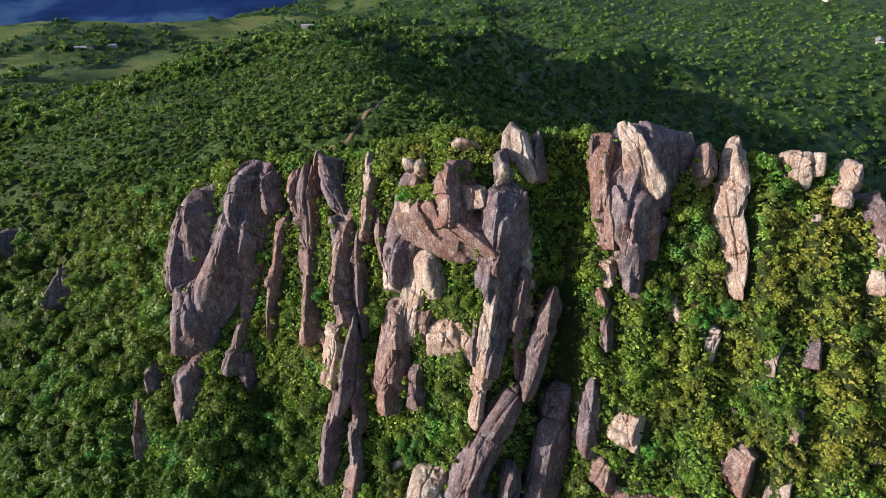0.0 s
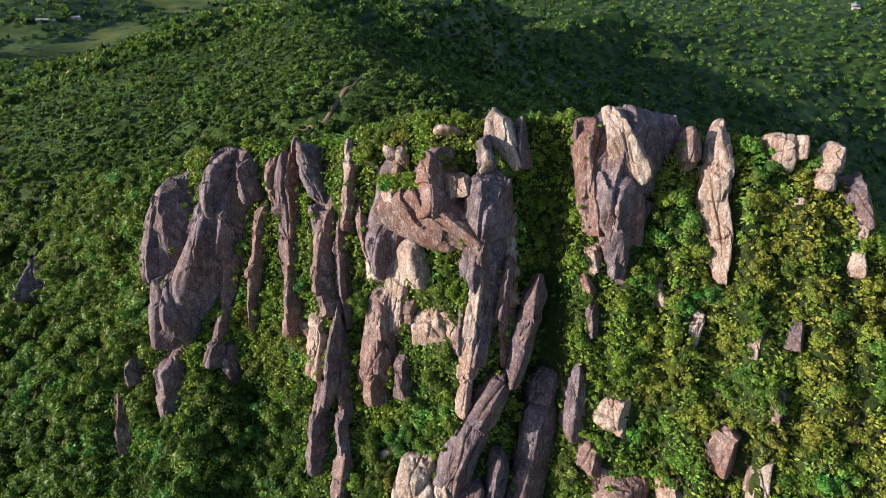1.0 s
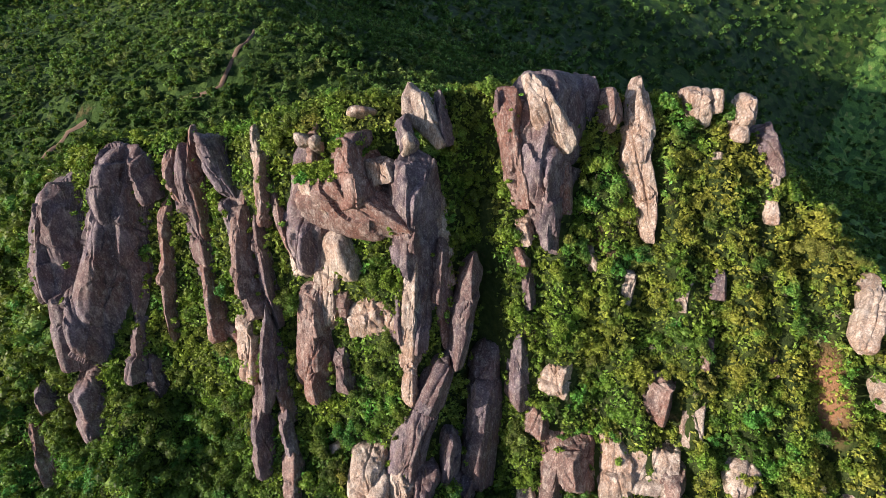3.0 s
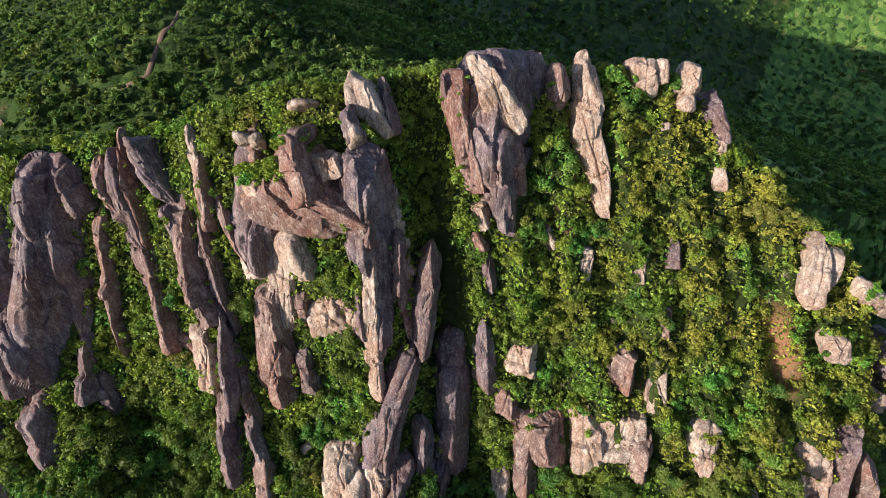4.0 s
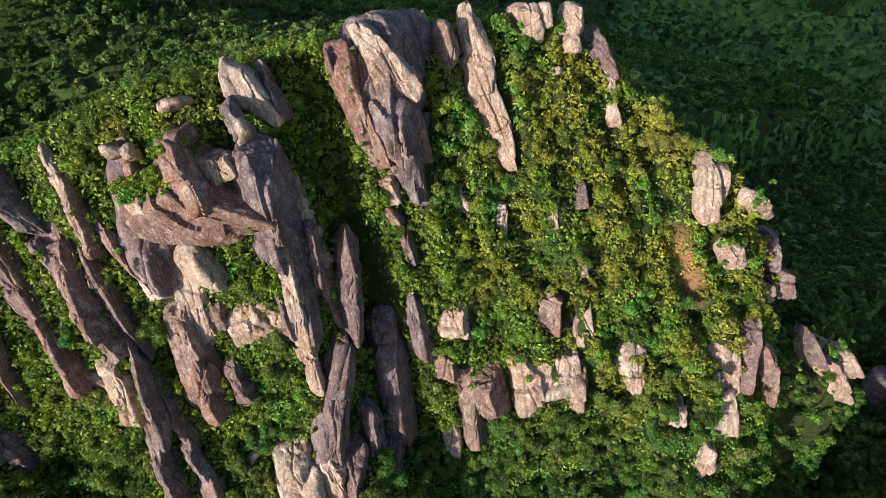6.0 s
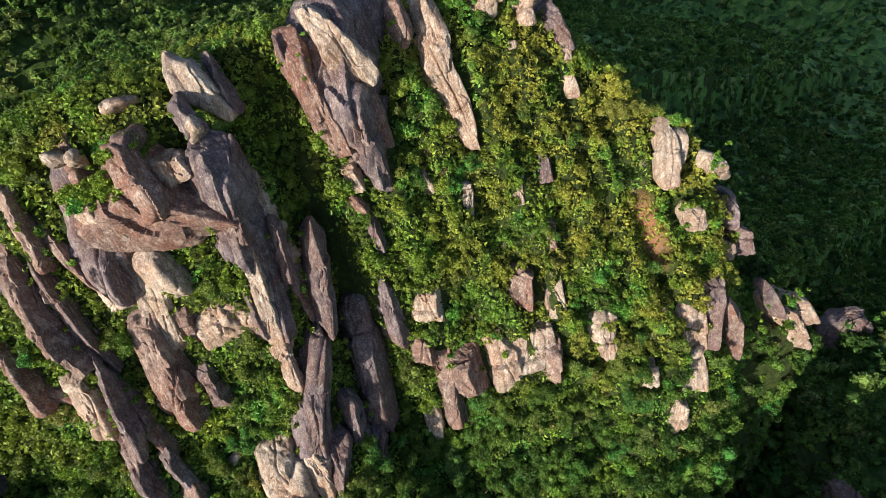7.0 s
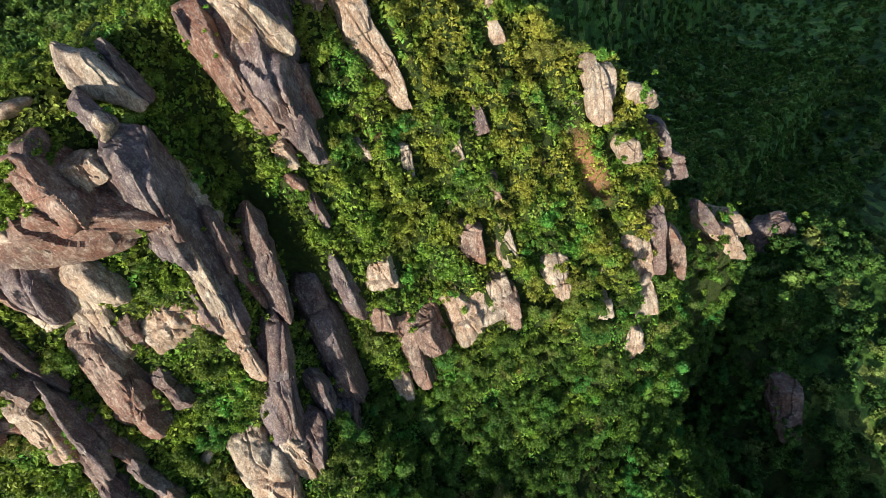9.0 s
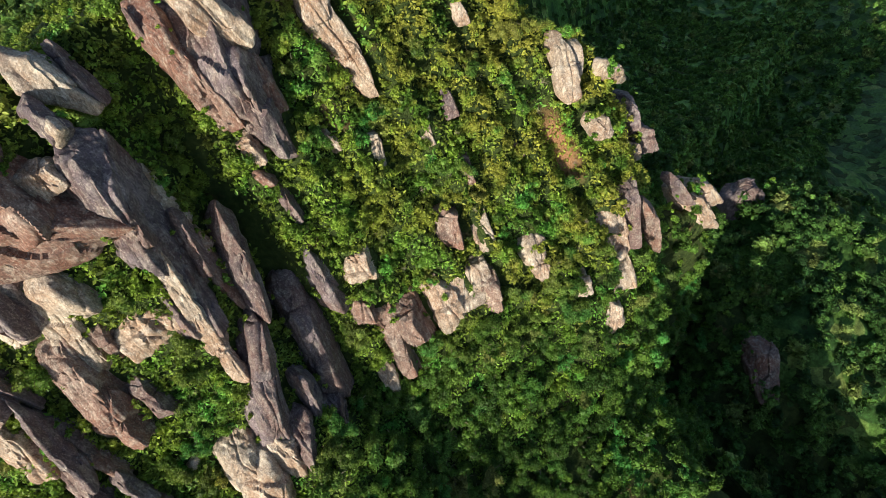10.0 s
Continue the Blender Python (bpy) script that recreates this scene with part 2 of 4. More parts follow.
def land(x, y):
    """Height of the ground: front face, back slope with its spur, the drop beyond the east end, and the hills far off."""
    x, y = np.atleast_1d(np.asarray(x, float)), np.atleast_1d(np.asarray(y, float))
    yc, zc = np.interp(x, CREST_X, CREST_Y), np.interp(x, CREST_X, CREST_Z)
    yf, zf = np.interp(x, FOOT_X, FOOT_Y), np.interp(x, FOOT_X, FOOT_Z)
    up = zf + (y - yf) * (zc - zf) / np.maximum(yc - yf, 4)
    below = zf - np.interp(yf - y, [0, 12, 45, 120, 600], [0, 9, 28, 52, 120])
    below = below - 0.5 * np.clip(x - 15, 0, 50) * np.clip((yf - y - 2) / 14, 0, 1)
    front = np.where(y > yf, up, below)
    d = y - yc
    steps = [0, 12, 45, 120, 200, 350, 450, 600, 900, 5000]
    left = np.interp(d, steps, [0, 8, 29, 48, 62, 60, 85, 115, 150, 190])
    right = np.interp(d, steps, [0, 7, 25, 50, 66, 62, 85, 115, 150, 190])
    s = np.clip((x + 15) / 40, 0, 1)
    back = zc + 1.5 - (left + (right - left) * s)
    back = back - np.interp(-x - 60, [0, 100, 400, 4000], [0, 14, 35, 50]) * np.clip(d / 60, 0, 1)
    h = smooth_min(front, back, 4.0)
    east = x - np.interp(y, EDGE_Y, EDGE_X)
    steep = np.interp(east, [0, 3, 14, 60, 160, 320, 480, 5000], [0, 5, 20, 54, 105, 170, 225, 225])
    easy = np.interp(east, [0, 15, 60, 180, 330, 480, 5000], [0, 5, 28, 82, 142, 200, 200])
    w = np.clip((y - 75) / 60, 0, 1)
    h = np.where(east > 0, h - steep * (1 - w) - easy * w, h)
    shelf = -42 - 0.22 * (x - 70) - 0.55 * np.clip(x - 145, 0, 400) - 0.9 * np.clip(y - 2, 0, 400) - 3.0 * np.clip(y - 60, 0, 400) - 0.2 * np.clip(-y, 0, 300) + 5 * flat_noise(x, y, 30, 2, 14)
    h = np.where((x > 50) & (y < 120), -smooth_min(-h, -shelf, 8.0), h)
    far = np.clip((np.hypot(x, y) - 150) / 250, 0, 1)
    floor = -98 - 185 * np.exp(-((x - 560) / 370) ** 2 - ((y - 235) / 220) ** 2) + 14 * flat_noise(x, y, 260, 3, 5) + 30 * np.clip((x - 350) / 500, 0, 1)
    far_relief = (36 + 34 * np.clip((x + 20) / 200, 0, 1)) * (0.5 - np.abs(flat_noise(x, y, 170, 2, 9))) + 8 * flat_noise(x, y, 60, 3, 12)
    lee = np.clip(east / 30, 0, 1) * np.clip((430 - x) / 80, 0, 1) * np.clip((430 - y) / 80, 0, 1)
    h = h + far * far_relief * (1 - 0.85 * lee) * (0.35 + 0.65 * np.clip((np.hypot(x, y) - 450) / 200, 0, 1))
    d = x - np.interp(y, SPUR_Y, SPUR_X)
    spur = np.interp(y, SPUR_Y, SPUR_Z) - np.where(d > 0, 0.44, 0.27) * (np.sqrt(d * d + 144) - 12)
    h = -smooth_min(-h, -(spur + 3 * flat_noise(x, y, 45, 2, 15)), 10.0)
    floor = floor - 42 * np.exp(-((x - 560) / 150) ** 2 - ((y - 370) / 110) ** 2)
    h = np.maximum(h, floor - 8) * 0.5 + 0.5 * (-smooth_min(-h, -floor, 30.0))
    # the plateau behind ends in the north-west: beyond it the land falls to a far valley
    away, bearing = np.hypot(x, y), np.degrees(np.arctan2(x, y))
    rim = np.interp(bearing, [-60, -36, -26, -17, -13, -7, -2], [940, 955, 930, 1010, 1075, 1250, 4000])
    h = h - 640 * np.clip((away - rim) / 420, 0, 1) ** 1.3 * (y > 0)
    # a dark gully below the east end
    d = np.abs(x - np.interp(y, [-60, -25, 0, 20, 45], [62, 60, 66, 74, 84]))
    h = h - 27 * np.exp(-(d / np.where(x > np.interp(y, [-60, -25, 0, 20, 45], [62, 60, 66, 74, 84]), 30, 13)) ** 2) * np.clip((40 - y) / 20, 0, 1)
    # unseen hillock, added to shade the slope beyond the gully
    h = h + 12 * np.exp(-((x - 39) / 12) ** 2 - ((y + 25) / 14) ** 2)
    # the low rib that carries the outcrop beyond the east end
    u = np.clip(((x - 55) * 21 + (y - 29) * -12) / 585.0, 0, 1)
    off = np.hypot(x - 55 - 21 * u, y - 29 + 12 * u)
    h = np.maximum(h, -3.5 - 13 * u - 6.0 * np.clip(off - 1.3, 0, 200))
    # ribs and gullies that run down the east face
    u = (y - yf) / np.maximum(yc - yf, 4)
    rib = np.mod((x + 0.06 * (y - 40)) / 6.3 + 0.40 * flat_noise(x, y * 0.4, 10, 2, 41), 1.0)
    rib = np.minimum(rib / 0.35, (1 - rib) / 0.65) - 0.5
    h = h + 3.8 * rib * np.clip((x - 15) / 6, 0, 1) * np.clip((57 - x) / 5, 0, 1) * np.clip((u + 0.15) / 0.15, 0, 1) * np.clip((1.0 - u) / 0.2, 0, 1)
    # the deep overgrown cleft between the overhanging rocks and the great east pillar
    h = h - 6.5 * np.exp(-((x - 14.2 + 0.10 * (60 - y)) / 2.3) ** 2) * np.clip((u - 0.15) / 0.2, 0, 1) * np.clip((1.08 - u) / 0.12, 0, 1)
    near = 1.1 * flat_noise(x, y, 9, 3, 2) + 0.35 * flat_noise(x, y, 2.6, 2, 3)
    return h + near


def land_normal(x, y):
    e = 0.6
    gx = (land(x + e, y) - land(x - e, y)) / (2 * e)
    gy = (land(x, y + e) - land(x, y - e)) / (2 * e)
    n = np.stack([-gx, -gy, np.ones_like(gx)], 1)
    return n / np.linalg.norm(n, axis=1)[:, None]


def axis_steps(fine_from, fine_to, step, end_low, end_high, growth):
    mid = np.arange(fine_from, fine_to + step / 2, step)
    low, high, s = [], [], step
    while (low[-1] if low else fine_from) > end_low:
        s *= growth
        low.append((low[-1] if low else fine_from) - s)
    s = step
    while (high[-1] if high else fine_to) < end_high:
        s *= growth
        high.append((high[-1] if high else fine_to) + s)
    return np.concatenate([low[::-1], mid, high])


gx, gy = axis_steps(-75, 85, 1.2, -4300, 4300, 1.05), axis_steps(5, 100, 1.2, -2500, 4300, 1.04)
XX, YY = np.meshgrid(gx, gy)
ZZ = land(XX.ravel(), YY.ravel())
nx, ny = len(gx), len(gy)
idx = np.arange(nx * ny).reshape(ny, nx)
quads = np.stack([idx[:-1, :-1].ravel(), idx[:-1, 1:].ravel(), idx[1:, 1:].ravel(), idx[1:, :-1].ravel()], 1)
ground_mesh = mesh_of("ground", np.stack([XX.ravel(), YY.ravel(), ZZ], 1), quads, GROUND, True)
tagged(new("ground", ground_mesh), "steep green mountain ridge running down to wooded hills", "ground", kind="structure")

# ---------------------------------------------------------------- rocks
ROCK_VERTS, ROCK_TRIS, ROCK_COUNT, OVERHUNG = [], [], [0], []
SHAPES = {
    # sharpness, taper towards the top, number of facets, smallest facet distance, roughness of the outline
    "rock_pillar": (16, 0.24, 7, 0.78, 0.9),
    "rock_spire": (20, 0.60, 6, 0.74, 0.8),
    "rock_slab": (30, 0.20, 5, 0.78, 0.5),
    "rock_block": (26, 0.14, 7, 0.72, 0.7),
    "boulder": (9, 0.14, 8, 0.80, 0.6),
}
HEADS, FLANKS = [], []
# for each tone: where the arris lies, and how far the west and east faces fall back
FACES = {"grey": (-0.68, 0.30, 0.80), "red": (-0.58, 0.30, 0.78), "pale": (0.15, 0.35, 0.60)}
TURNED = {"grey": 0.10, "red": 0.04, "pale": -0.08}
ROCK_LABELS = {
    ("rock_pillar", "pale"): "tall sunlit pale granite pillar standing out of the cliff",
    ("rock_pillar", "grey"): "tall weathered granite pillar in shade-dark grey on the cliff face",
    ("rock_pillar", "red"): "narrow reddish-brown granite rib running down the cliff",
    ("rock_slab", "pale"): "thin pale granite slab leaning on the cliff",
    ("rock_slab", "grey"): "smooth shade-dark grey granite slab lying on the cliff",
    ("rock_slab", "red"): "reddish granite slab set into the cliff",
    ("rock_block", "pale"): "angular pale granite block among the bushes",
    ("rock_block", "grey"): "angular cracked grey granite block on the cliff",
    ("rock_block", "red"): "rust-stained reddish granite block set in greenery",
    ("rock_spire", "pale"): "pointed pale granite spire on the ridge",
    ("rock_spire", "grey"): "pointed grey granite fang on the cliff",
    ("boulder", "pale"): "rounded pale granite boulder on the ridge",
    ("boulder", "grey"): "big rounded grey granite boulder on the cliff",
    ("boulder", "red"): "big rounded reddish granite boulder on the cliff",
}


def rock(name, tone, base, top, width, depth, seed, label="", deeper=1.7, lift=0.5, arris=None, west=None, east=None, widths=None, bend=None, breaks=None, worn=1.0):
    """One rock along the line from base to top: a west and an east face that meet in a rounded arris, side walls that run
    back into the hill, a worn head, joints that break it into sections, chips and flutes.
    arris: where the faces meet across the width (-1 west, 1 east); west, east: how far each face falls back, in widths;
    widths: the width along the rock, foot to head; bend: sideways shift along it, in widths."""
    rng = np.random.RandomState(1000 + seed)
    sharp, usual, facets, least, rough = SHAPES[name]
    base, top = np.array(base, float), np.array(top, float)
    axis = top - base
    length = np.linalg.norm(axis)
    axis = axis / length
    out = np.array([TURNED[tone] if lift > -0.6 else 0.1, -0.84, 0.50])
    out -= axis * (out @ axis)
    out /= np.linalg.norm(out)
    side = np.cross(axis, out)
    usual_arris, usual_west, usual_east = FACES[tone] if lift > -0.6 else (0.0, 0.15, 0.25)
    arris = usual_arris + rng.uniform(-0.2, 0.2) if arris is None else arris
    west = usual_west * rng.uniform(0.75, 1.25) if west is None else west
    east = usual_east * rng.uniform(0.75, 1.25) if east is None else east
    half = np.array([width / 2, depth * deeper / 2, length / 2 * 1.03])
    big = width * length
    dirs, tris = ball(6 if big > 40 and lift > -0.6 else 5 if big > 8 else 4)
    fall_w, fall_e = min(1.5, west * width / half[1]), min(1.5, east * width / half[1])
    planes = [((1, 0, 0), 1.0), ((-1, 0, 0), 1.0), ((0, -1, 0), 1.0), ((0, 0, 1), 1.0), ((0, 0, -1), 1.0), ((0, 1, 0), 1.0)]
    for n in ((-fall_w, arris + 1.0, 0.0), (fall_e, 1.0 - arris, 0.0)):
        n = np.array(n) / np.linalg.norm(n)
        n[2] = rng.uniform(-0.05, 0.10)
        planes.append((n, float(n @ (arris, 1.0, 0.0))))
    head = np.array([rng.uniform(-0.5, 0.5), rng.uniform(0.2, 0.7), 0.9])
    planes.append((head / np.linalg.norm(head), rng.uniform(0.74, 0.9)))
    for _ in range(facets):
        v = rng.normal(size=3) * (1, 0.8, 0.9)
        planes.append((v / np.linalg.norm(v), rng.uniform(least, 1.15)))
    total = 0
    for n, h in planes:
        total = total + np.maximum(0, dirs @ np.asarray(n, float) / h) ** sharp
    p = dirs * (total ** (-1.0 / sharp))[:, None]
    p /= np.abs(p).max(axis=0)
    s = (p[:, 2] + 1) / 2
    if widths is None:
        taper = usual
        narrow = 1 - taper * s ** 1.6 - 0.25 * np.clip((s - 0.80) / 0.20, 0, 1) ** 2.2
    else:
        narrow = np.interp(s, np.linspace(0, 1, len(widths)), widths)
    p = p * half
    p[:, 0] *= narrow
    p[:, 1] += half[1] * (1 - narrow) * (0.35 if widths is None else 0.12) * -1.0
    if bend is not None:
        p[:, 0] += width * np.interp(s, np.linspace(0, 1, len(bend)), bend)
    p[:, 0] += rng.uniform(-0.07, 0.07) * width * np.sin(s * 3.0 + rng.uniform(0, 6))
    size = min(width, length)
    # joints across the rock: the sections between them sit a little askew
    cuts = int(round(length / (1.5 * size + 1.5))) if breaks is None else breaks
    for k in range(cuts):
        tilt = np.array([rng.uniform(-0.5, 0.5), rng.uniform(-0.3, 0.3), 1.0])
        at = (rng.uniform(-0.8, 0.8) if cuts == 1 else -0.8 + 1.6 * (k + rng.uniform(0.2, 0.8)) / cuts) * half[2]
        off = p @ tilt - at + 0.10 * size * vnoise(p / (0.5 * size) + seed * 1.7 + k, seed + 31 + k)
        step = 0.5 * np.tanh(off / 0.12)
        p[:, 0] += step * rng.uniform(-0.09, 0.09) * size
        p[:, 1] += step * rng.uniform(-0.11, 0.07) * size
        p -= dirs * (rng.uniform(0.05, 0.10) * min(size, 3.0) * np.exp(-(off / (0.06 + 0.02 * size)) ** 2))[:, None]
    shove = 0.05 * size * rough * fbm(p / (0.9 * size) + seed * 3.7, 3, seed)
    # broken faces: chips with planes of their own, long down the rock
    chips = 7 + int(0.9 * length)
    seeds = rng.uniform(-1, 1, (chips, 3)) * half
    stretch = np.array([1.0, 1.0, 0.42])
    warped = p + 0.18 * size * np.stack([vnoise(p / (0.45 * size) + q, seed + 40 + q) for q in range(3)], 1)
    near = np.full(len(p), 1e9)
    chip = np.zeros(len(p), int)
    for k in range(chips):
        q = (((warped - seeds[k]) * stretch) ** 2).sum(1)
        chip = np.where(q < near, k, chip)
        near = np.minimum(q, near)
    offs, grads = rng.uniform(-0.04, 0.04, chips) * size, rng.normal(size=(chips, 3)) * 0.11
    shove += worn * rough * (offs[chip] + np.clip((grads[chip] * (p - seeds[chip])).sum(1), -0.06 * size, 0.06 * size))
    # rills and flutes down the rock
    rill = np.abs(vnoise(p * np.array([1.3, 1.3, 0.14]) + seed * 2.3, seed + 19))
    shove += worn * min(0.16, 0.04 * size) * (np.minimum(rill * 2.2, 1.0) - 0.75)
    fine = np.abs(vnoise(p * np.array([3.4, 3.4, 0.6]) + seed * 4.1, seed + 27))
    shove += 0.06 * (np.minimum(fine * 2.0, 1.0) - 0.6) + 0.05 * fbm(p * 2.1 + seed, 3, seed + 11)
    # one long slanting crack
    if size > 2.2:
        v = np.array([1.0, 0.3, rng.choice((-1, 1)) * rng.uniform(0.15, 0.5)])
        off = p @ v - rng.uniform(-0.45, 0.45) * half[0] + 0.3 * vnoise(p * 0.5 + seed, seed + 3)
        shove -= 0.22 * np.exp(-(off / 0.11) ** 2)
    p = p + dirs * shove[:, None]
    lift += 0.22 * width * max(west, east) if lift > -0.6 else 0.0
    centre = (base + top) / 2 - out * (depth * deeper / 2 - 0.05 * depth - lift)
    w = centre + p[:, :1] * side + p[:, 1:2] * out + p[:, 2:] * axis
    foot = base - out * depth * 0.5
    me = mesh_of(name, w - foot, tris, GRANITE[tone], True)
    me.set_sharp_from_angle(angle=radians(34))
    ob = new(name, me)
    ob.location = foot
    tagged(ob, label or ROCK_LABELS[name, tone], "rock", "rocks of the cliff")
    if base[0] > 15 and top[2] < 30 and name in ("rock_block", "boulder") and seed < 200:
        OVERHUNG.append((top + out * lift * 0.5, side, width))
    if seed in (24, 25, 26):
        heads = w[(w[:, 2] > np.quantile(w[:, 2], 0.80)) & (w[:, 1] > np.quantile(w[:, 1], 0.45))]
        HEADS.extend(heads[rng.randint(len(heads), size=36)])
    for k in range(int(length / 1.4)):
        FLANKS.append(base + axis * length * rng.uniform(-0.05, 0.9) + side * width * rng.choice((-0.5, 0.5)) * rng.uniform(1.0, 1.25) - out * rng.uniform(0.3, 1.3))
    ROCK_VERTS.append(w)
    ROCK_TRIS.append(tris + ROCK_COUNT[0])
    ROCK_COUNT[0] += len(w)
    return ob


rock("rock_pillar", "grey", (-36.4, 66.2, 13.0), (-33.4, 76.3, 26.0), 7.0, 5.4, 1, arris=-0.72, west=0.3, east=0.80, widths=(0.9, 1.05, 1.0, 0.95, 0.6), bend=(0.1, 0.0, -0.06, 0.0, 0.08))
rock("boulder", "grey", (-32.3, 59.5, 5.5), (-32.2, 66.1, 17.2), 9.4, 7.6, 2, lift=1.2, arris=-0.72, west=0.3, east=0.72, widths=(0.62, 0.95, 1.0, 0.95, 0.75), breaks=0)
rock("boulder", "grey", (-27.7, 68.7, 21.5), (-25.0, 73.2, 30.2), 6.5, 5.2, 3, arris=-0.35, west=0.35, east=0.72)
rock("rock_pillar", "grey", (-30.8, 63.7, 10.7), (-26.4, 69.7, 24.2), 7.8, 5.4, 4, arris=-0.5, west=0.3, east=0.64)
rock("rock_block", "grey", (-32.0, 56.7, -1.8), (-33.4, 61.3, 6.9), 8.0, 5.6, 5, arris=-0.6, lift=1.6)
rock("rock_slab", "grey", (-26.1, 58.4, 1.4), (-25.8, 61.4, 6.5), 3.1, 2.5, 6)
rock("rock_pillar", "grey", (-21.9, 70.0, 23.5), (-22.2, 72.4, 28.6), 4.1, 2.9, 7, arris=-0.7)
rock("rock_pillar", "red", (-22.5, 62.0, 8.0), (-20.6, 70.1, 25.0), 3.4, 2.7, 8, arris=-0.6, widths=(0.55, 1.0, 1.0, 0.9, 0.6))
rock("rock_slab", "red", (-18.5, 68.4, 23.4), (-19.1, 71.8, 28.9), 2.7, 1.9, 9, arris=-0.75, west=0.3)
rock("rock_pillar", "red", (-15.9, 64.8, 17.2), (-16.6, 71.7, 31.3), 4.2, 3.8, 10, arris=-0.6, west=0.3, east=0.8, widths=(0.9, 1.0, 0.85, 0.8, 0.45), bend=(0.1, 0.0, 0.0, -0.1, -0.1))
rock("rock_slab", "grey", (-11.9, 65.7, 25.4), (-13.8, 71.1, 31.8), 5.3, 3.7, 11, arris=-0.6, widths=(0.55, 0.8, 1.0, 1.0, 0.8))
rock("rock_pillar", "red", (-15.8, 58.9, 10.2), (-17.1, 67.8, 18.6), 3.7, 3.3, 12, arris=-0.6, lift=1.6)
rock("rock_slab", "grey", (-11.5, 61.4, 20.4), (-13.1, 67.0, 26.3), 3.7, 2.6, 13, arris=-0.6)
rock("rock_block", "red", (-11.9, 55.3, 10.3), (-15.7, 60.4, 11.7), 3.6, 3.2, 14, lift=1.2)
rock("rock_pillar", "pale", (-8.9, 64.6, 26.3), (-8.7, 68.0, 33.0), 1.9, 1.7, 15, arris=0.0)
rock("rock_pillar", "grey", (-9.6, 55.6, 13.8), (-9.4, 63.9, 24.9), 2.9, 2.9, 16, arris=-0.6)
rock("rock_pillar", "grey", (-11.9, 50.2, 6.5), (-9.6, 56.4, 16.7), 2.0, 2.0, 17, arris=-0.6)
rock("rock_pillar", "grey", (-13.0, 46.8, -2.1), (-12.8, 51.7, 7.7), 3.2, 2.9, 18, arris=-0.6)
rock("rock_slab", "grey", (-10.0, 47.3, 0.7), (-10.2, 49.8, 5.6), 1.9, 1.7, 19)
rock("rock_block", "red", (-9.9, 43.6, -5.6), (-10.1, 47.6, 1.1), 3.3, 3.0, 20, lift=1.8)
rock("rock_slab", "red", (-10.8, 56.5, 15.4), (-12.3, 62.0, 20.0), 4.1, 2.4, 21)
rock("rock_slab", "red", (-6.7, 58.9, 20.2), (-7.0, 64.5, 27.6), 2.1, 1.9, 22, arris=-0.6, bend=(0.5, 0.1, -0.2, -0.4))
rock("rock_slab", "pale", (4.2, 57.7, 30.7), (3.7, 59.1, 33.0), 3.8, 2.7, 23)
rock("rock_block", "red", (5.8, 54.8, 26.4), (-3.9, 61.0, 31.2), 8.4, 5.2, 24, lift=1.3, arris=0.1, west=0.45, east=0.35, widths=(0.4, 0.78, 0.95, 1.0, 0.85), breaks=0)
rock("rock_block", "pale", (-1.7, 59.3, 26.8), (-3.7, 61.4, 31.3), 3.4, 2.7, 25, lift=1.6, arris=-0.3, breaks=0)
rock("rock_block", "red", (2.6, 57.8, 28.4), (1.6, 61.2, 34.3), 6.6, 4.2, 26, lift=1.7, arris=-0.5, west=0.3, east=0.64, breaks=0, widths=(1.0, 1.0, 0.85, 0.5))
rock("boulder", "grey", (1.9, 60.5, 33.2), (2.0, 61.7, 35.0), 3.2, 3.2, 28, lift=1.4)
rock("rock_pillar", "red", (1.3, 58.8, 31.5), (1.6, 61.0, 33.8), 2.9, 2.9, 29, lift=1.4)
rock("boulder", "grey", (-4.9, 57.4, 18.8), (-3.4, 60.8, 26.6), 5.8, 4.1, 30, lift=1.0, arris=-0.45, west=0.35, east=0.64, widths=(0.9, 1.0, 0.95, 0.6), breaks=0)
rock("boulder", "pale", (0.1, 56.0, 19.7), (-0.5, 59.3, 25.5), 5.4, 4.3, 31, lift=1.2, arris=-0.3, west=0.45, east=0.72, widths=(0.85, 1.0, 0.9, 0.6), breaks=0)
rock("rock_slab", "pale", (-5.2, 57.6, 19.0), (-6.7, 60.1, 21.7), 2.8, 2.3, 32)
rock("rock_block", "grey", (6.5, 54.4, 21.4), (8.7, 58.5, 33.4), 6.6, 4.1, 33, arris=-0.5, west=0.35, east=0.96, widths=(0.65, 0.85, 1.0, 1.0, 0.85), bend=(-0.05, 0.0, 0.0, 0.0, 0.0), lift=1.4)
rock("rock_pillar", "pale", (4.7, 48.4, 12.7), (6.2, 53.6, 24.7), 2.6, 2.3, 35, arris=0.1)
rock("rock_slab", "grey", (8.7, 51.9, 18.0), (9.9, 54.6, 24.6), 2.2, 1.8, 36, arris=-0.5)
rock("rock_slab", "grey", (6.0, 48.7, 14.1), (7.8, 53.3, 21.5), 2.6, 1.8, 37, arris=-0.6)
rock("rock_pillar", "pale", (3.8, 45.5, 9.5), (4.8, 49.1, 14.8), 1.7, 1.6, 38)
rock("rock_slab", "grey", (9.1, 47.9, 12.1), (14.0, 54.1, 22.3), 2.8, 2.5, 39, lift=1.0, arris=-0.2, west=0.25, east=0.80)
rock("rock_slab", "grey", (5.8, 44.5, 8.7), (9.5, 49.0, 12.5), 3.9, 3.5, 40, lift=1.2, arris=-0.3, west=0.25, east=0.80)
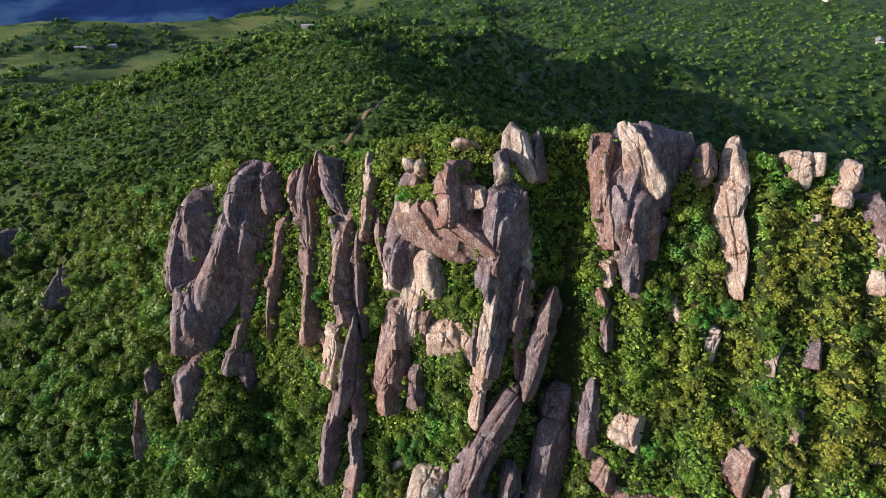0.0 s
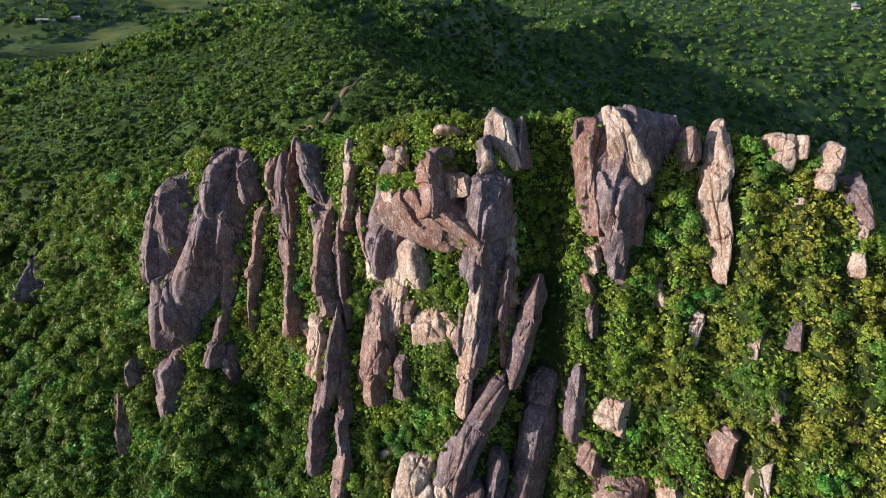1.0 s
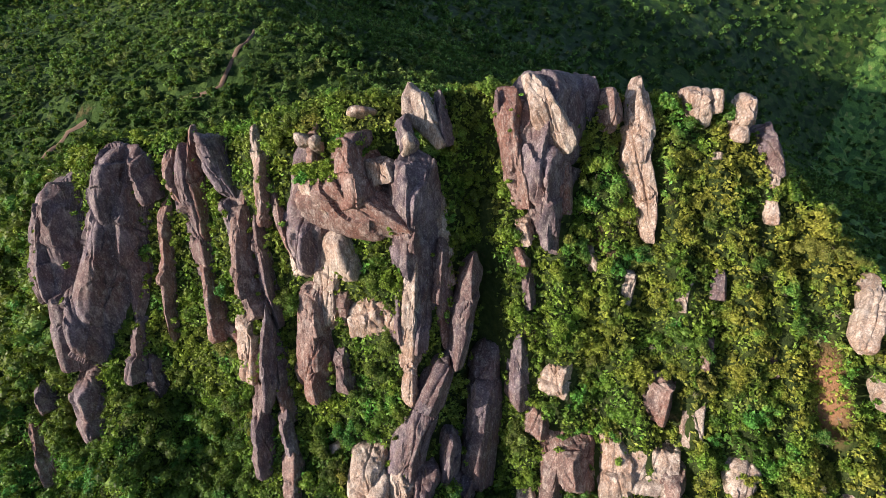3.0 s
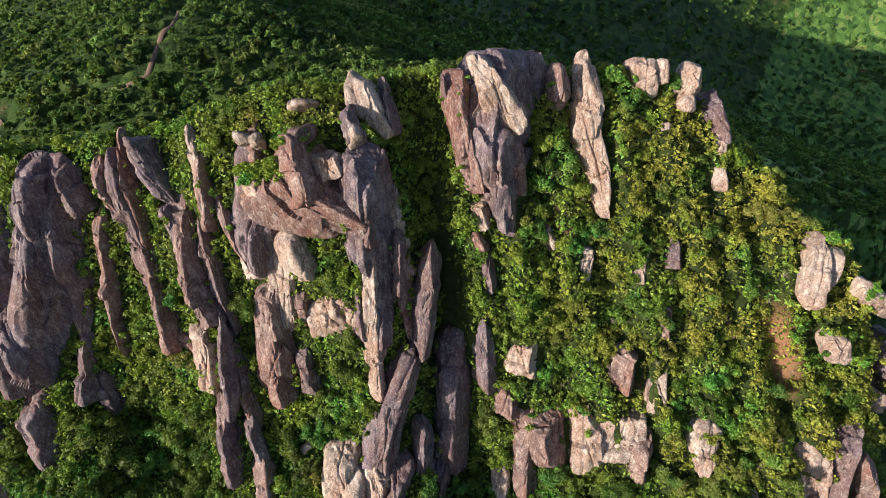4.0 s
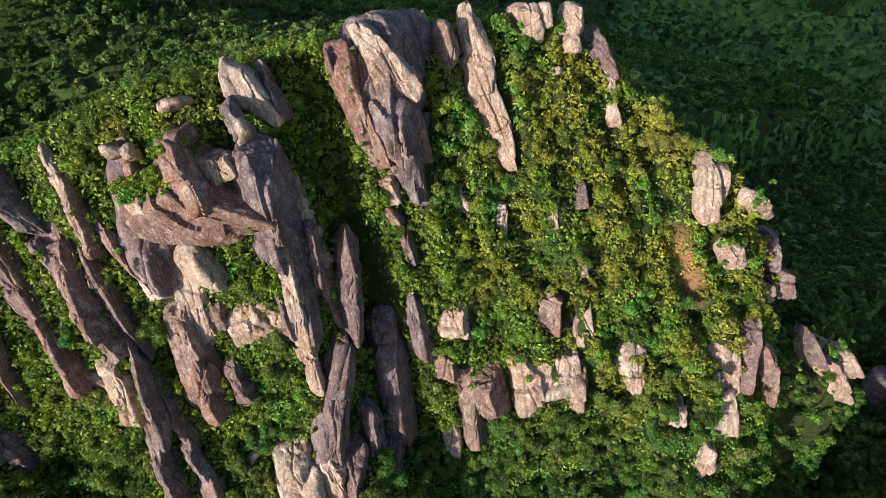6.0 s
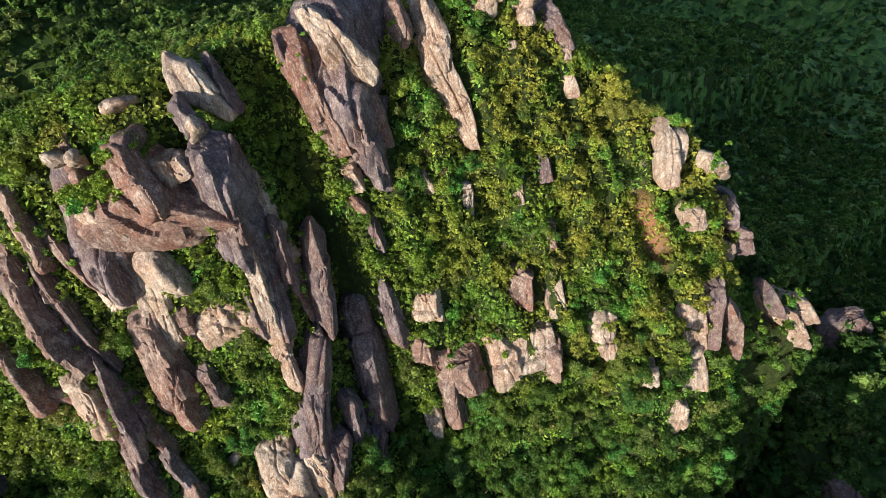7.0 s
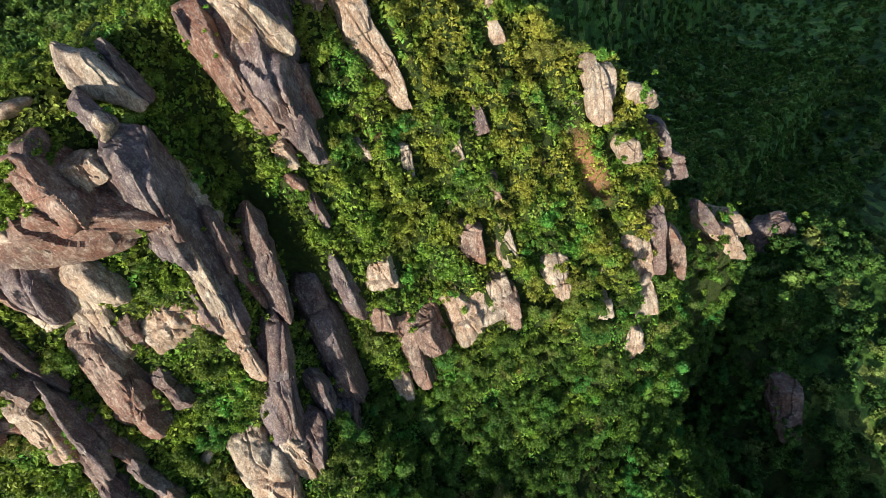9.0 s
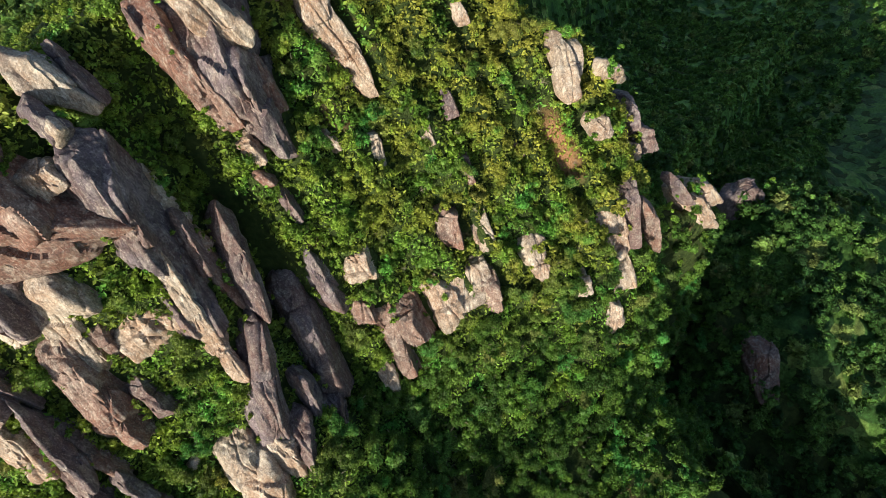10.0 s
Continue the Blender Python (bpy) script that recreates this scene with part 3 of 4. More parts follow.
rock("rock_slab", "grey", (2.2, 40.7, 1.0), (6.9, 45.7, 9.5), 4.4, 3.9, 41, lift=1.2, arris=-0.3, west=0.3, east=0.80)
rock("boulder", "pale", (-1.7, 40.8, -3.1), (-0.4, 43.8, 4.3), 6.0, 5.4, 42, lift=1.2)
rock("rock_block", "pale", (1.5, 39.3, -3.4), (2.8, 41.6, 3.2), 3.6, 3.2, 43, lift=1.6)
rock("rock_block", "grey", (3.1, 38.6, -4.9), (5.4, 40.8, 2.7), 4.8, 4.3, 44, lift=2.2)
rock("rock_block", "grey", (8.2, 38.4, -5.9), (10.0, 41.3, -0.5), 3.1, 2.5, 45, lift=1.8)
rock("rock_slab", "grey", (10.9, 40.1, -2.4), (15.1, 49.4, 11.9), 5.2, 3.6, 46, arris=-0.5, west=0.2, east=0.56, breaks=1)
rock("rock_slab", "grey", (16.8, 44.5, 6.1), (18.0, 49.0, 13.8), 2.9, 2.0, 47, arris=-0.5, west=0.2, east=0.48)
rock("rock_slab", "grey", (7.0, 39.6, -3.5), (8.7, 42.4, 5.4), 2.7, 2.2, 48)
rock("rock_block", "red", (-4.4, 53.8, 13.8), (-4.3, 57.2, 19.1), 4.0, 2.8, 49)
rock("rock_block", "red", (-1.2, 53.1, 15.2), (-1.3, 55.7, 18.7), 2.3, 1.6, 50)
rock("rock_block", "pale", (4.6, 51.0, 17.3), (1.3, 54.0, 18.3), 3.8, 2.6, 51)
rock("rock_block", "red", (-5.4, 50.1, 6.8), (-5.5, 54.0, 13.1), 4.2, 3.0, 52)
rock("rock_slab", "grey", (-2.6, 48.9, 8.4), (-2.5, 51.9, 12.8), 2.6, 1.6, 53)
rock("rock_spire", "pale", (9.9, 60.0, 32.6), (8.5, 63.7, 38.7), 3.5, 2.8, 54, arris=0.25, west=0.3, east=0.80, widths=(0.42, 0.62, 0.85, 1.0, 0.8, 0.45), bend=(0.25, 0.12, 0.0, -0.1, -0.08, 0.0), breaks=0)
rock("rock_slab", "grey", (11.4, 60.4, 32.7), (11.0, 63.3, 37.6), 1.9, 1.5, 55)
rock("rock_block", "grey", (6.9, 58.0, 34.8), (7.0, 61.4, 36.5), 1.9, 1.6, 56)
rock("boulder", "pale", (2.6, 62.1, 36.1), (2.6, 63.1, 37.2), 3.4, 4.9, 57, lift=0.2)
rock("boulder", "pale", (6.7, 57.7, 34.8), (6.8, 59.3, 35.5), 1.7, 1.7, 58)
rock("boulder", "pale", (-3.6, 62.6, 33.1), (-3.7, 63.6, 34.3), 1.8, 2.9, 59)
rock("boulder", "pale", (-2.4, 61.7, 33.5), (-2.2, 62.8, 34.4), 1.5, 2.5, 60)
rock("boulder", "pale", (-4.5, 46.4, 1.1), (-4.8, 47.4, 2.2), 3.1, 2.8, 61)
rock("rock_block", "red", (36.6, 40.6, 11.8), (37.7, 43.1, 15.8), 3.2, 2.5, 62, lift=0.3)
rock("rock_block", "pale", (34.9, 37.1, 5.0), (36.0, 40.0, 10.0), 3.6, 2.9, 63, lift=1.1)
rock("rock_block", "red", (31.8, 39.2, 7.1), (33.3, 41.9, 11.1), 4.3, 3.0, 64, lift=1.1)
rock("rock_block", "pale", (35.0, 45.7, 17.3), (36.0, 48.1, 20.5), 2.4, 1.7, 65, lift=0.3)
rock("rock_block", "grey", (38.8, 45.5, 18.8), (39.5, 47.7, 21.4), 1.7, 1.2, 66)
rock("rock_block", "pale", (20.6, 44.4, 8.0), (21.8, 46.5, 11.7), 4.2, 2.5, 67, lift=1.1)
rock("rock_block", "red", (18.4, 42.0, 3.3), (19.3, 44.1, 6.5), 3.7, 3.0, 68, lift=1.1)
rock("rock_block", "red", (20.0, 36.6, -5.9), (21.2, 42.9, 6.2), 5.2, 4.2, 69, lift=1.1)
rock("rock_block", "pale", (26.1, 35.1, -1.5), (27.6, 39.2, 5.2), 5.0, 4.0, 70, lift=1.1)
rock("rock_block", "red", (31.4, 32.1, -0.8), (32.9, 35.5, 4.2), 5.2, 4.2, 71, lift=1.1)
rock("rock_block", "pale", (15.9, 37.3, -6.7), (17.1, 39.8, -2.7), 2.8, 2.2, 72, lift=1.1)
rock("rock_block", "pale", (29.0, 48.2, 16.3), (30.3, 50.6, 20.6), 2.9, 2.0, 73, lift=0.3)
rock("rock_spire", "pale", (51.2, 37.6, 16.6), (54.4, 43.0, 21.9), 3.2, 2.2, 74, lift=1.2, widths=(0.8, 1.0, 0.95, 0.7, 0.3), arris=0.25, west=0.35, east=0.7)
rock("rock_block", "pale", (53.8, 38.4, 17.6), (55.3, 41.2, 21.4), 2.2, 1.5, 75, lift=0.8)
rock("boulder", "pale", (62.1, 35.7, 12.6), (56.6, 35.4, 19.8), 2.5, 2.2, 76)
rock("boulder", "pale", (52.8, 32.3, 12.5), (53.1, 34.0, 15.2), 3.4, 2.4, 77, lift=0.3)
rock("rock_slab", "grey", (63.9, 31.6, 5.7), (64.2, 34.4, 10.5), 2.8, 2.2, 78)
rock("rock_block", "pale", (47.2, 22.6, -4.1), (50.8, 25.7, -1.2), 5.2, 4.1, 79, lift=0.3)
rock("rock_block", "pale", (41.5, 24.4, -3.6), (42.3, 26.9, -0.6), 4.2, 2.9, 80, lift=0.3)
rock("rock_slab", "grey", (52.0, 23.8, -3.2), (56.8, 28.8, 4.4), 3.5, 3.1, 81, lift=1.5)
rock("rock_slab", "red", (56.1, 21.1, -7.5), (56.8, 25.1, 1.6), 3.2, 2.6, 82, lift=1.5)
rock("boulder", "pale", (37.4, 30.6, 3.1), (40.2, 33.0, 5.5), 4.1, 2.0, 83)
rock("rock_block", "pale", (44.0, 19.2, -13.5), (46.7, 21.6, -6.8), 6.6, 4.6, 84)
rock("rock_block", "pale", (60.2, 29.4, 3.3), (62.2, 31.5, 4.8), 3.3, 2.6, 85)
rock("rock_slab", "grey", (64.6, 28.4, 2.4), (65.5, 31.2, 6.0), 3.9, 3.1, 86)
rock("rock_block", "pale", (75.4, 14.9, -17.9), (71.3, 21.4, -8.0), 4.0, 3.6, 87)
rock("rock_slab", "grey", (70.3, 20.6, -9.4), (67.7, 24.3, -3.3), 2.4, 1.9, 88)
rock("rock_block", "pale", (76.6, 17.1, -14.0), (73.8, 20.4, -9.3), 4.7, 3.7, 89)
rock("rock_block", "grey", (-65.2, 80.4, -0.1), (-69.4, 88.3, 2.7), 5.0, 4.0, 90)
rock("rock_slab", "grey", (-73.1, 76.1, -13.0), (-77.2, 85.2, -7.0), 5.7, 4.0, 91)
rock("rock_pillar", "red", (-41.2, 55.0, -8.0), (-43.2, 60.8, -1.7), 2.4, 2.2, 92, lift=1.4)
rock("boulder", "grey", (-82.9, 94.0, -1.4), (-84.4, 99.3, 4.6), 6.6, 4.6, 93)
rock("rock_slab", "grey", (-40.2, 60.2, 0.1), (-41.5, 63.2, 2.6), 2.4, 1.9, 94)
rock("rock_block", "pale", (-31.8, 56.8, -2.0), (-32.5, 58.3, 0.9), 2.3, 2.1, 95)
rock("rock_block", "pale", (26.3, 37.8, 2.7), (26.7, 39.8, 5.7), 2.7, 1.9, 96)
rock("rock_block", "red", (43.7, 39.3, 11.9), (44.9, 41.2, 13.4), 2.6, 1.6, 97)
rock("rock_block", "pale", (37.6, 29.5, 1.2), (38.4, 31.7, 4.8), 2.9, 1.7, 98)
rock("rock_block", "red", (18.8, 56.2, 26.6), (17.8, 61.4, 38.0), 3.0, 2.8, 99, lift=1.3, arris=-0.2, west=0.25, east=0.56, widths=(0.75, 0.95, 1.0, 1.0, 0.75))
rock("rock_block", "pale", (23.4, 58.4, 32.0), (19.6, 61.7, 39.3), 4.2, 2.6, 100, lift=1.9, arris=0.35, west=0.25, east=0.80, widths=(0.7, 1.0, 1.0, 0.95, 0.5), breaks=1)
rock("rock_block", "red", (23.3, 56.0, 25.7), (23.2, 58.3, 31.7), 3.0, 2.1, 101, lift=1.2, arris=0.1, west=0.2, east=0.64, breaks=0)
rock("rock_block", "grey", (22.0, 53.4, 22.0), (25.0, 60.7, 39.1), 10.6, 5.1, 102, lift=0.8, arris=-0.75, west=0.35, east=0.80, widths=(0.58, 0.78, 0.95, 1.0, 0.8), breaks=1)
rock("rock_slab", "pale", (19.1, 54.0, 22.7), (18.6, 55.9, 25.8), 2.3, 1.8, 103, lift=0.6)
rock("boulder", "red", (18.7, 52.9, 20.7), (18.5, 54.7, 23.2), 3.3, 3.0, 104, lift=0.6)
rock("rock_slab", "grey", (18.9, 50.1, 16.7), (18.8, 53.2, 21.1), 2.5, 1.8, 105)
rock("rock_slab", "grey", (16.8, 60.4, 35.2), (16.5, 61.8, 37.7), 0.9, 0.7, 106)
rock("rock_spire", "pale", (31.8, 52.1, 22.8), (32.7, 61.6, 37.7), 3.9, 3.0, 108, arris=0.45, west=0.3, east=0.88, widths=(0.4, 0.52, 0.62, 1.0, 0.82, 0.58, 0.16), bend=(0.1, 0.1, 0.1, -0.1, 0.0, 0.05, 0.1), lift=1.0)
rock("boulder", "red", (29.7, 58.8, 33.2), (29.6, 61.7, 37.4), 3.2, 2.9, 107)
rock("rock_block", "pale", (26.1, 51.5, 19.9), (26.2, 54.1, 22.8), 1.8, 1.4, 113)
rock("rock_block", "pale", (29.3, 48.4, 17.0), (29.7, 50.2, 20.0), 2.5, 2.0, 114)
rock("rock_block", "pale", (39.2, 57.2, 33.6), (38.6, 59.8, 37.3), 2.8, 2.6, 115)
rock("boulder", "pale", (40.2, 57.7, 34.8), (40.4, 59.3, 37.2), 1.6, 1.4, 116)
rock("boulder", "pale", (42.7, 56.0, 33.9), (43.5, 57.8, 36.9), 2.5, 2.3, 117)
rock("boulder", "pale", (42.5, 55.2, 32.2), (42.5, 56.2, 34.2), 2.0, 2.0, 118)
rock("boulder", "pale", (39.8, 54.8, 30.7), (40.0, 55.4, 31.5), 1.1, 1.0, 119)
rock("rock_slab", "grey", (47.2, 53.0, 29.3), (45.6, 56.0, 34.4), 2.9, 3.8, 120)
rock("rock_spire", "pale", (45.5, 51.7, 27.4), (46.9, 54.4, 31.4), 2.1, 3.1, 121, arris=0.2, widths=(0.5, 0.8, 1.0, 0.8))
rock("rock_block", "pale", (45.0, 49.5, 25.2), (45.9, 51.8, 27.6), 1.7, 1.3, 122)
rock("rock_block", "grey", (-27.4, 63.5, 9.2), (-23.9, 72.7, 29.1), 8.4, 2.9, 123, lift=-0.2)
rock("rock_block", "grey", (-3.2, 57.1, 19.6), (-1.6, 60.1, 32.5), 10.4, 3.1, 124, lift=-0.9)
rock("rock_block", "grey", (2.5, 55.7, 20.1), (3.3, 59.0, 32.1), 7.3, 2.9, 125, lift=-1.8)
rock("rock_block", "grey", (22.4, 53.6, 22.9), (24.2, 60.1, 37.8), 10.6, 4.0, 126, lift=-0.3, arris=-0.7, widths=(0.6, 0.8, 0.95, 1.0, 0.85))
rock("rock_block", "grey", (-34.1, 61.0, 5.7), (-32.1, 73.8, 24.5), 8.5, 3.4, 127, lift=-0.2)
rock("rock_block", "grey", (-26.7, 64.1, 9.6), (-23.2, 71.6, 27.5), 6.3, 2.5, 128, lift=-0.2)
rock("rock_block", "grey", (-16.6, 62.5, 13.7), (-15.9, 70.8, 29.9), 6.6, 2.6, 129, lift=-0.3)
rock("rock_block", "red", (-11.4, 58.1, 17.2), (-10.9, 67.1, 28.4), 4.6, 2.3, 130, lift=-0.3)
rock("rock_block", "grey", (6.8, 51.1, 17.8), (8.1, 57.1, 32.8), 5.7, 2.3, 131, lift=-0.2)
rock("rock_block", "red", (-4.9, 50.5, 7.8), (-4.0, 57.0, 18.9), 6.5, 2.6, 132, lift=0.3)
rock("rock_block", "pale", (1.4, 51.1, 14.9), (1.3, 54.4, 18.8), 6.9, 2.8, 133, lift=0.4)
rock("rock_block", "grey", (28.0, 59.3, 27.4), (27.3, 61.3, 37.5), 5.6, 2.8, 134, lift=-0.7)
rock("rock_block", "pale", (48.9, 21.1, -7.2), (52.7, 29.7, 5.0), 6.5, 2.6, 135, lift=0.3)
rock("rock_block", "red", (23.0, 36.8, -1.5), (24.2, 40.6, 4.8), 7.4, 3.0, 136, lift=0.6)
rock("rock_block", "pale", (30.1, 34.3, 0.7), (31.6, 37.8, 5.7), 8.0, 3.2, 137, lift=0.6)
rock("boulder", "pale", (-1.9, 38.5, -8.3), (-0.0, 42.8, 3.5), 7.7, 6.1, 138, lift=2.2)
rock("rock_block", "pale", (1.6, 35.3, -12.3), (2.8, 38.8, -4.7), 5.5, 4.4, 139, lift=2.0)
rock("rock_block", "grey", (123.0, 4.5, -66.0), (129.5, 8.5, -54.0), 11.0, 7.5, 150, "dark granite outcrop among trees on the lower slope", lift=0.6)
rock("rock_slab", "red", (82.0, -16.5, -67.0), (88.5, -9.0, -57.0), 10.5, 5.0, 151, "bare dark reddish rock face in the shaded wood", lift=1.5)

# bedrock showing between the named rocks: ribs and plates that barely stand out of the hillside
rng_bed = np.random.RandomState(77)
SOLID = (list(ROCK_VERTS), list(ROCK_TRIS))
for k in range(16):
    x = rng_bed.uniform(-38, 14)
    u = rng_bed.uniform(0.02, 0.80)
    yf_k, yc_k = np.interp(x, FOOT_X, FOOT_Y), np.interp(x, CREST_X, CREST_Y)
    span = rng_bed.uniform(0.16, 0.34)
    xt = x + rng_bed.uniform(-1.0, 1.8)
    y0, y1 = yf_k + u * (yc_k - yf_k), yf_k + (u + span) * (yc_k - yf_k)
    z0, z1 = float(land(x, y0)[0]), float(land(xt, y1)[0])
    lift = np.array([0, -0.84, 0.52]) * rng_bed.uniform(0.1, 0.9)
    tone = ("red", "grey", "grey", "pale")[rng_bed.randint(4)]
    kind = ("rock_slab", "rock_block", "rock_pillar")[rng_bed.randint(3)]
    wide = rng_bed.uniform(2.0, 4.2)
    rock(kind, tone, tuple(np.array([x, y0, z0]) + lift), tuple(np.array([xt, y1, z1]) + lift), wide, 2.6, 300 + k)

# ---------------------------------------------------------------- the trail along the spur
SOIL = bark_material("trail_soil", (0.26, 0.175, 0.115), (0.15, 0.10, 0.07))
TRAIL_STEPS = []


def trail(points, width):
    """A trodden path draped over the ground, with uneven edges."""
    pts = np.array(points, float)
    seg = np.concatenate([[0], np.cumsum(np.hypot(*np.diff(pts, axis=0).T))])
    s = np.arange(0, seg[-1], 1.5)
    cx, cy = np.interp(s, seg, pts[:, 0]), np.interp(s, seg, pts[:, 1])
    TRAIL_STEPS.extend(zip(cx[::2], cy[::2]))
    tx, ty = np.gradient(cx), np.gradient(cy)
    ln = np.hypot(tx, ty)
    half = width / 2 * (1 + 0.35 * flat_noise(cx, cy, 5, 2, 71))
    v = []
    for k in (-1, -0.4, 0.4, 1):
        x, y = cx - ty / ln * half * k, cy + tx / ln * half * k
        v.append(np.stack([x, y, land(x, y) + (0.35 if abs(k) < 1 else 0.0)], 1))
    n = len(s)
    idx = np.arange(4 * n).reshape(4, n)
    q = np.concatenate([np.stack([idx[r, :-1], idx[r + 1, :-1], idx[r + 1, 1:], idx[r, 1:]], 1) for r in range(3)])
    return tagged(new("trail", mesh_of("trail", np.concatenate(v), q, SOIL, True)), "narrow bare-earth footpath winding along the wooded spur", "trail", kind="structure")


trail([(-72.5, 118), (-70, 124), (-67, 130), (-63, 135.5), (-59, 139.3), (-54, 141.2)], 1.6)
trail([(-32, 135.5), (-29.4, 135.9), (-26.7, 135.3), (-23.6, 136.2), (-22.3, 139.3), (-20.3, 143.2), (-17.7, 147), (-15.5, 153.4), (-16.5, 162)], 1.1)

# ---------------------------------------------------------------- plants
def leaves(rng, centres, normals, size, spread=0.95):
    """Folded leaf blades at the centres, turned roughly along the normals."""
    n = len(centres)
    nor = normals + rng.normal(size=(n, 3)) * spread
    nor /= np.linalg.norm(nor, axis=1)[:, None]
    a = np.cross(nor, rng.normal(size=(n, 3)))
    a /= np.linalg.norm(a, axis=1)[:, None] + 1e-9
    b = np.cross(nor, a)
    s = size * rng.uniform(0.6, 1.35, (n, 1))
    tip, tail = centres + a * s, centres - a * s
    l, r = centres + b * s * 0.55 + nor * s * 0.22, centres - b * s * 0.55 + nor * s * 0.22
    v = np.stack([tail, r, tip, l], 1).reshape(-1, 3)
    k = np.arange(n) * 4
    return v, np.concatenate([np.stack([k, k + 1, k + 2], 1), np.stack([k, k + 2, k + 3], 1)])


def blades(rng, centres, normals, size, spread=0.95):
    """Single small leaves, for plants seen only in the mass."""
    n = len(centres)
    nor = normals + rng.normal(size=(n, 3)) * spread
    nor /= np.linalg.norm(nor, axis=1)[:, None]
    a = np.cross(nor, rng.normal(size=(n, 3)))
    a /= np.linalg.norm(a, axis=1)[:, None] + 1e-9
    b = np.cross(nor, a)
    s = size * rng.uniform(0.6, 1.35, (n, 1))
    v = np.stack([centres + a * s, centres - a * s * 0.6 + b * s * 0.6, centres - a * s * 0.6 - b * s * 0.6], 1).reshape(-1, 3)
    return v, np.arange(3 * n).reshape(-1, 3)


def join(parts):
    verts, tris, c = [], [], 0
    for v, t in parts:
        verts.append(v)
        tris.append(t + c)
        c += len(v)
    return np.concatenate(verts), np.concatenate(tris)


def crown_arrays(seed, radius, height, count, size, lobes=7, low=0.25, make=leaves):
    """A crown of leafy lobes with gaps between them, about the origin at its foot."""
    rng = np.random.RandomState(seed)
    c = rng.normal(size=(lobes, 3)) * (0.48, 0.48, 0.30) * (radius, radius, height)
    c[:, 2] = np.abs(c[:, 2]) + low * height
    c[0] = (0, 0, 0.62 * height)
    r = radius * rng.uniform(0.32, 0.58, lobes)
    per = rng.multinomial(count, r ** 2 / (r ** 2).sum())
    parts = []
    for k in range(lobes):
        d = rng.normal(size=(per[k], 3))
        d[:, 2] = np.where(d[:, 2] < -0.3, -d[:, 2], d[:, 2])
        d /= np.linalg.norm(d, axis=1)[:, None]
        shell = r[k] * (1 - 0.35 * rng.uniform(size=(per[k], 1)) ** 2) * (1 + 0.16 * vnoise(d * 2.3 + k, seed)[:, None])
        parts.append(make(rng, c[k] + d * shell * (1, 1, 0.85), d, size))
        bv, bt = ball(1 if make is leaves else 0)
        parts.append((c[k] + bv * r[k] * 0.74 * (1, 1, 0.8) * (1 + 0.2 * vnoise(bv * 3 + k, seed)[:, None]), bt))
    return join(parts)


def tube(points, radii, sides=6):
    pts = np.array(points, float)
    v, t = [], []
    for i, p in enumerate(pts):
        d = pts[min(i + 1, len(pts) - 1)] - pts[max(i - 1, 0)]
        d /= np.linalg.norm(d)
        a = np.cross(d, (0.3, 0.9, 0.2))
        a /= np.linalg.norm(a)
        b = np.cross(d, a)
        for k in range(sides):
            w = 2 * math.pi * k / sides
            v.append(p + (a * math.cos(w) + b * math.sin(w)) * radii[i])
    for i in range(len(pts) - 1):
        for k in range(sides):
            q = [i * sides + k, i * sides + (k + 1) % sides, (i + 1) * sides + (k + 1) % sides, (i + 1) * sides + k]
            t += [[q[0], q[1], q[2]], [q[0], q[2], q[3]]]
    return np.array(v), np.array(t)


def stems(seed, height, radius, limbs, thick):
    """A crooked tapered trunk with limbs that reach into the crown."""
    rng = np.random.RandomState(seed)
    trunk = [np.array([0, 0, -0.5])]
    for i in range(5):
        trunk.append(trunk[-1] + np.array([rng.uniform(-0.15, 0.15), rng.uniform(-0.15, 0.15), (height + 0.5) / 5]))
    parts = [tube(trunk, np.linspace(thick, thick * 0.35, 6))]
    for k in range(limbs):
        start = trunk[2 + k % 3]
        w = 2 * math.pi * (k + rng.uniform(0, 0.7)) / limbs
        end = start + np.array([math.cos(w), math.sin(w), rng.uniform(0.4, 0.9)]) * radius * 0.8
        bend = (start + end) / 2 + rng.uniform(-0.12, 0.12, 3)
        parts.append(tube([start, bend, end], [thick * 0.5, thick * 0.35, thick * 0.12], 5))
    return join(parts)


class Plant:
    """One kind of plant: its crown and stems, for single things and for the joined thicket."""

    def __init__(self, seed, radius, height, count, size, limbs, thick, bark, lobes=7, low=0.25, leaf=LEAF):
        self.crown = crown_arrays(seed, radius, height, count, size, lobes, low, blades)
        self.wood = stems(seed + 1, height * 0.75, radius, limbs, thick)
        self.bark, self.leaf, self.radius, self.height = bark, leaf, radius, height

    def thing(self, name, label, group, category, foot_part):
        ob = new(name)
        for part_name, (v, t), material in ((foot_part, self.wood, self.bark), ("crown", self.crown, self.leaf)):
            child = new(part_name, mesh_of(part_name, v, t, material))
            child.parent = ob
        return tagged(ob, label, category, group)


SHRUBS = [Plant(11, 1.15, 1.5, 850, 0.120, 4, 0.05, PALE_BARK, 9), Plant(12, 0.95, 1.2, 720, 0.110, 4, 0.04, BARK, 8),
          Plant(13, 1.35, 1.4, 980, 0.125, 5, 0.05, PALE_BARK, 11), Plant(14, 0.8, 1.6, 680, 0.110, 3, 0.04, BARK, 8)]
TREES = [Plant(21, 1.7, 3.0, 1300, 0.155, 5, 0.12, BARK, 10, 0.35, TREE_LEAF), Plant(22, 1.5, 3.4, 1250, 0.150, 5, 0.11, PALE_BARK, 9, 0.38, TREE_LEAF),
         Plant(23, 2.0, 3.1, 1500, 0.160, 6, 0.13, BARK, 12, 0.34, TREE_LEAF)]

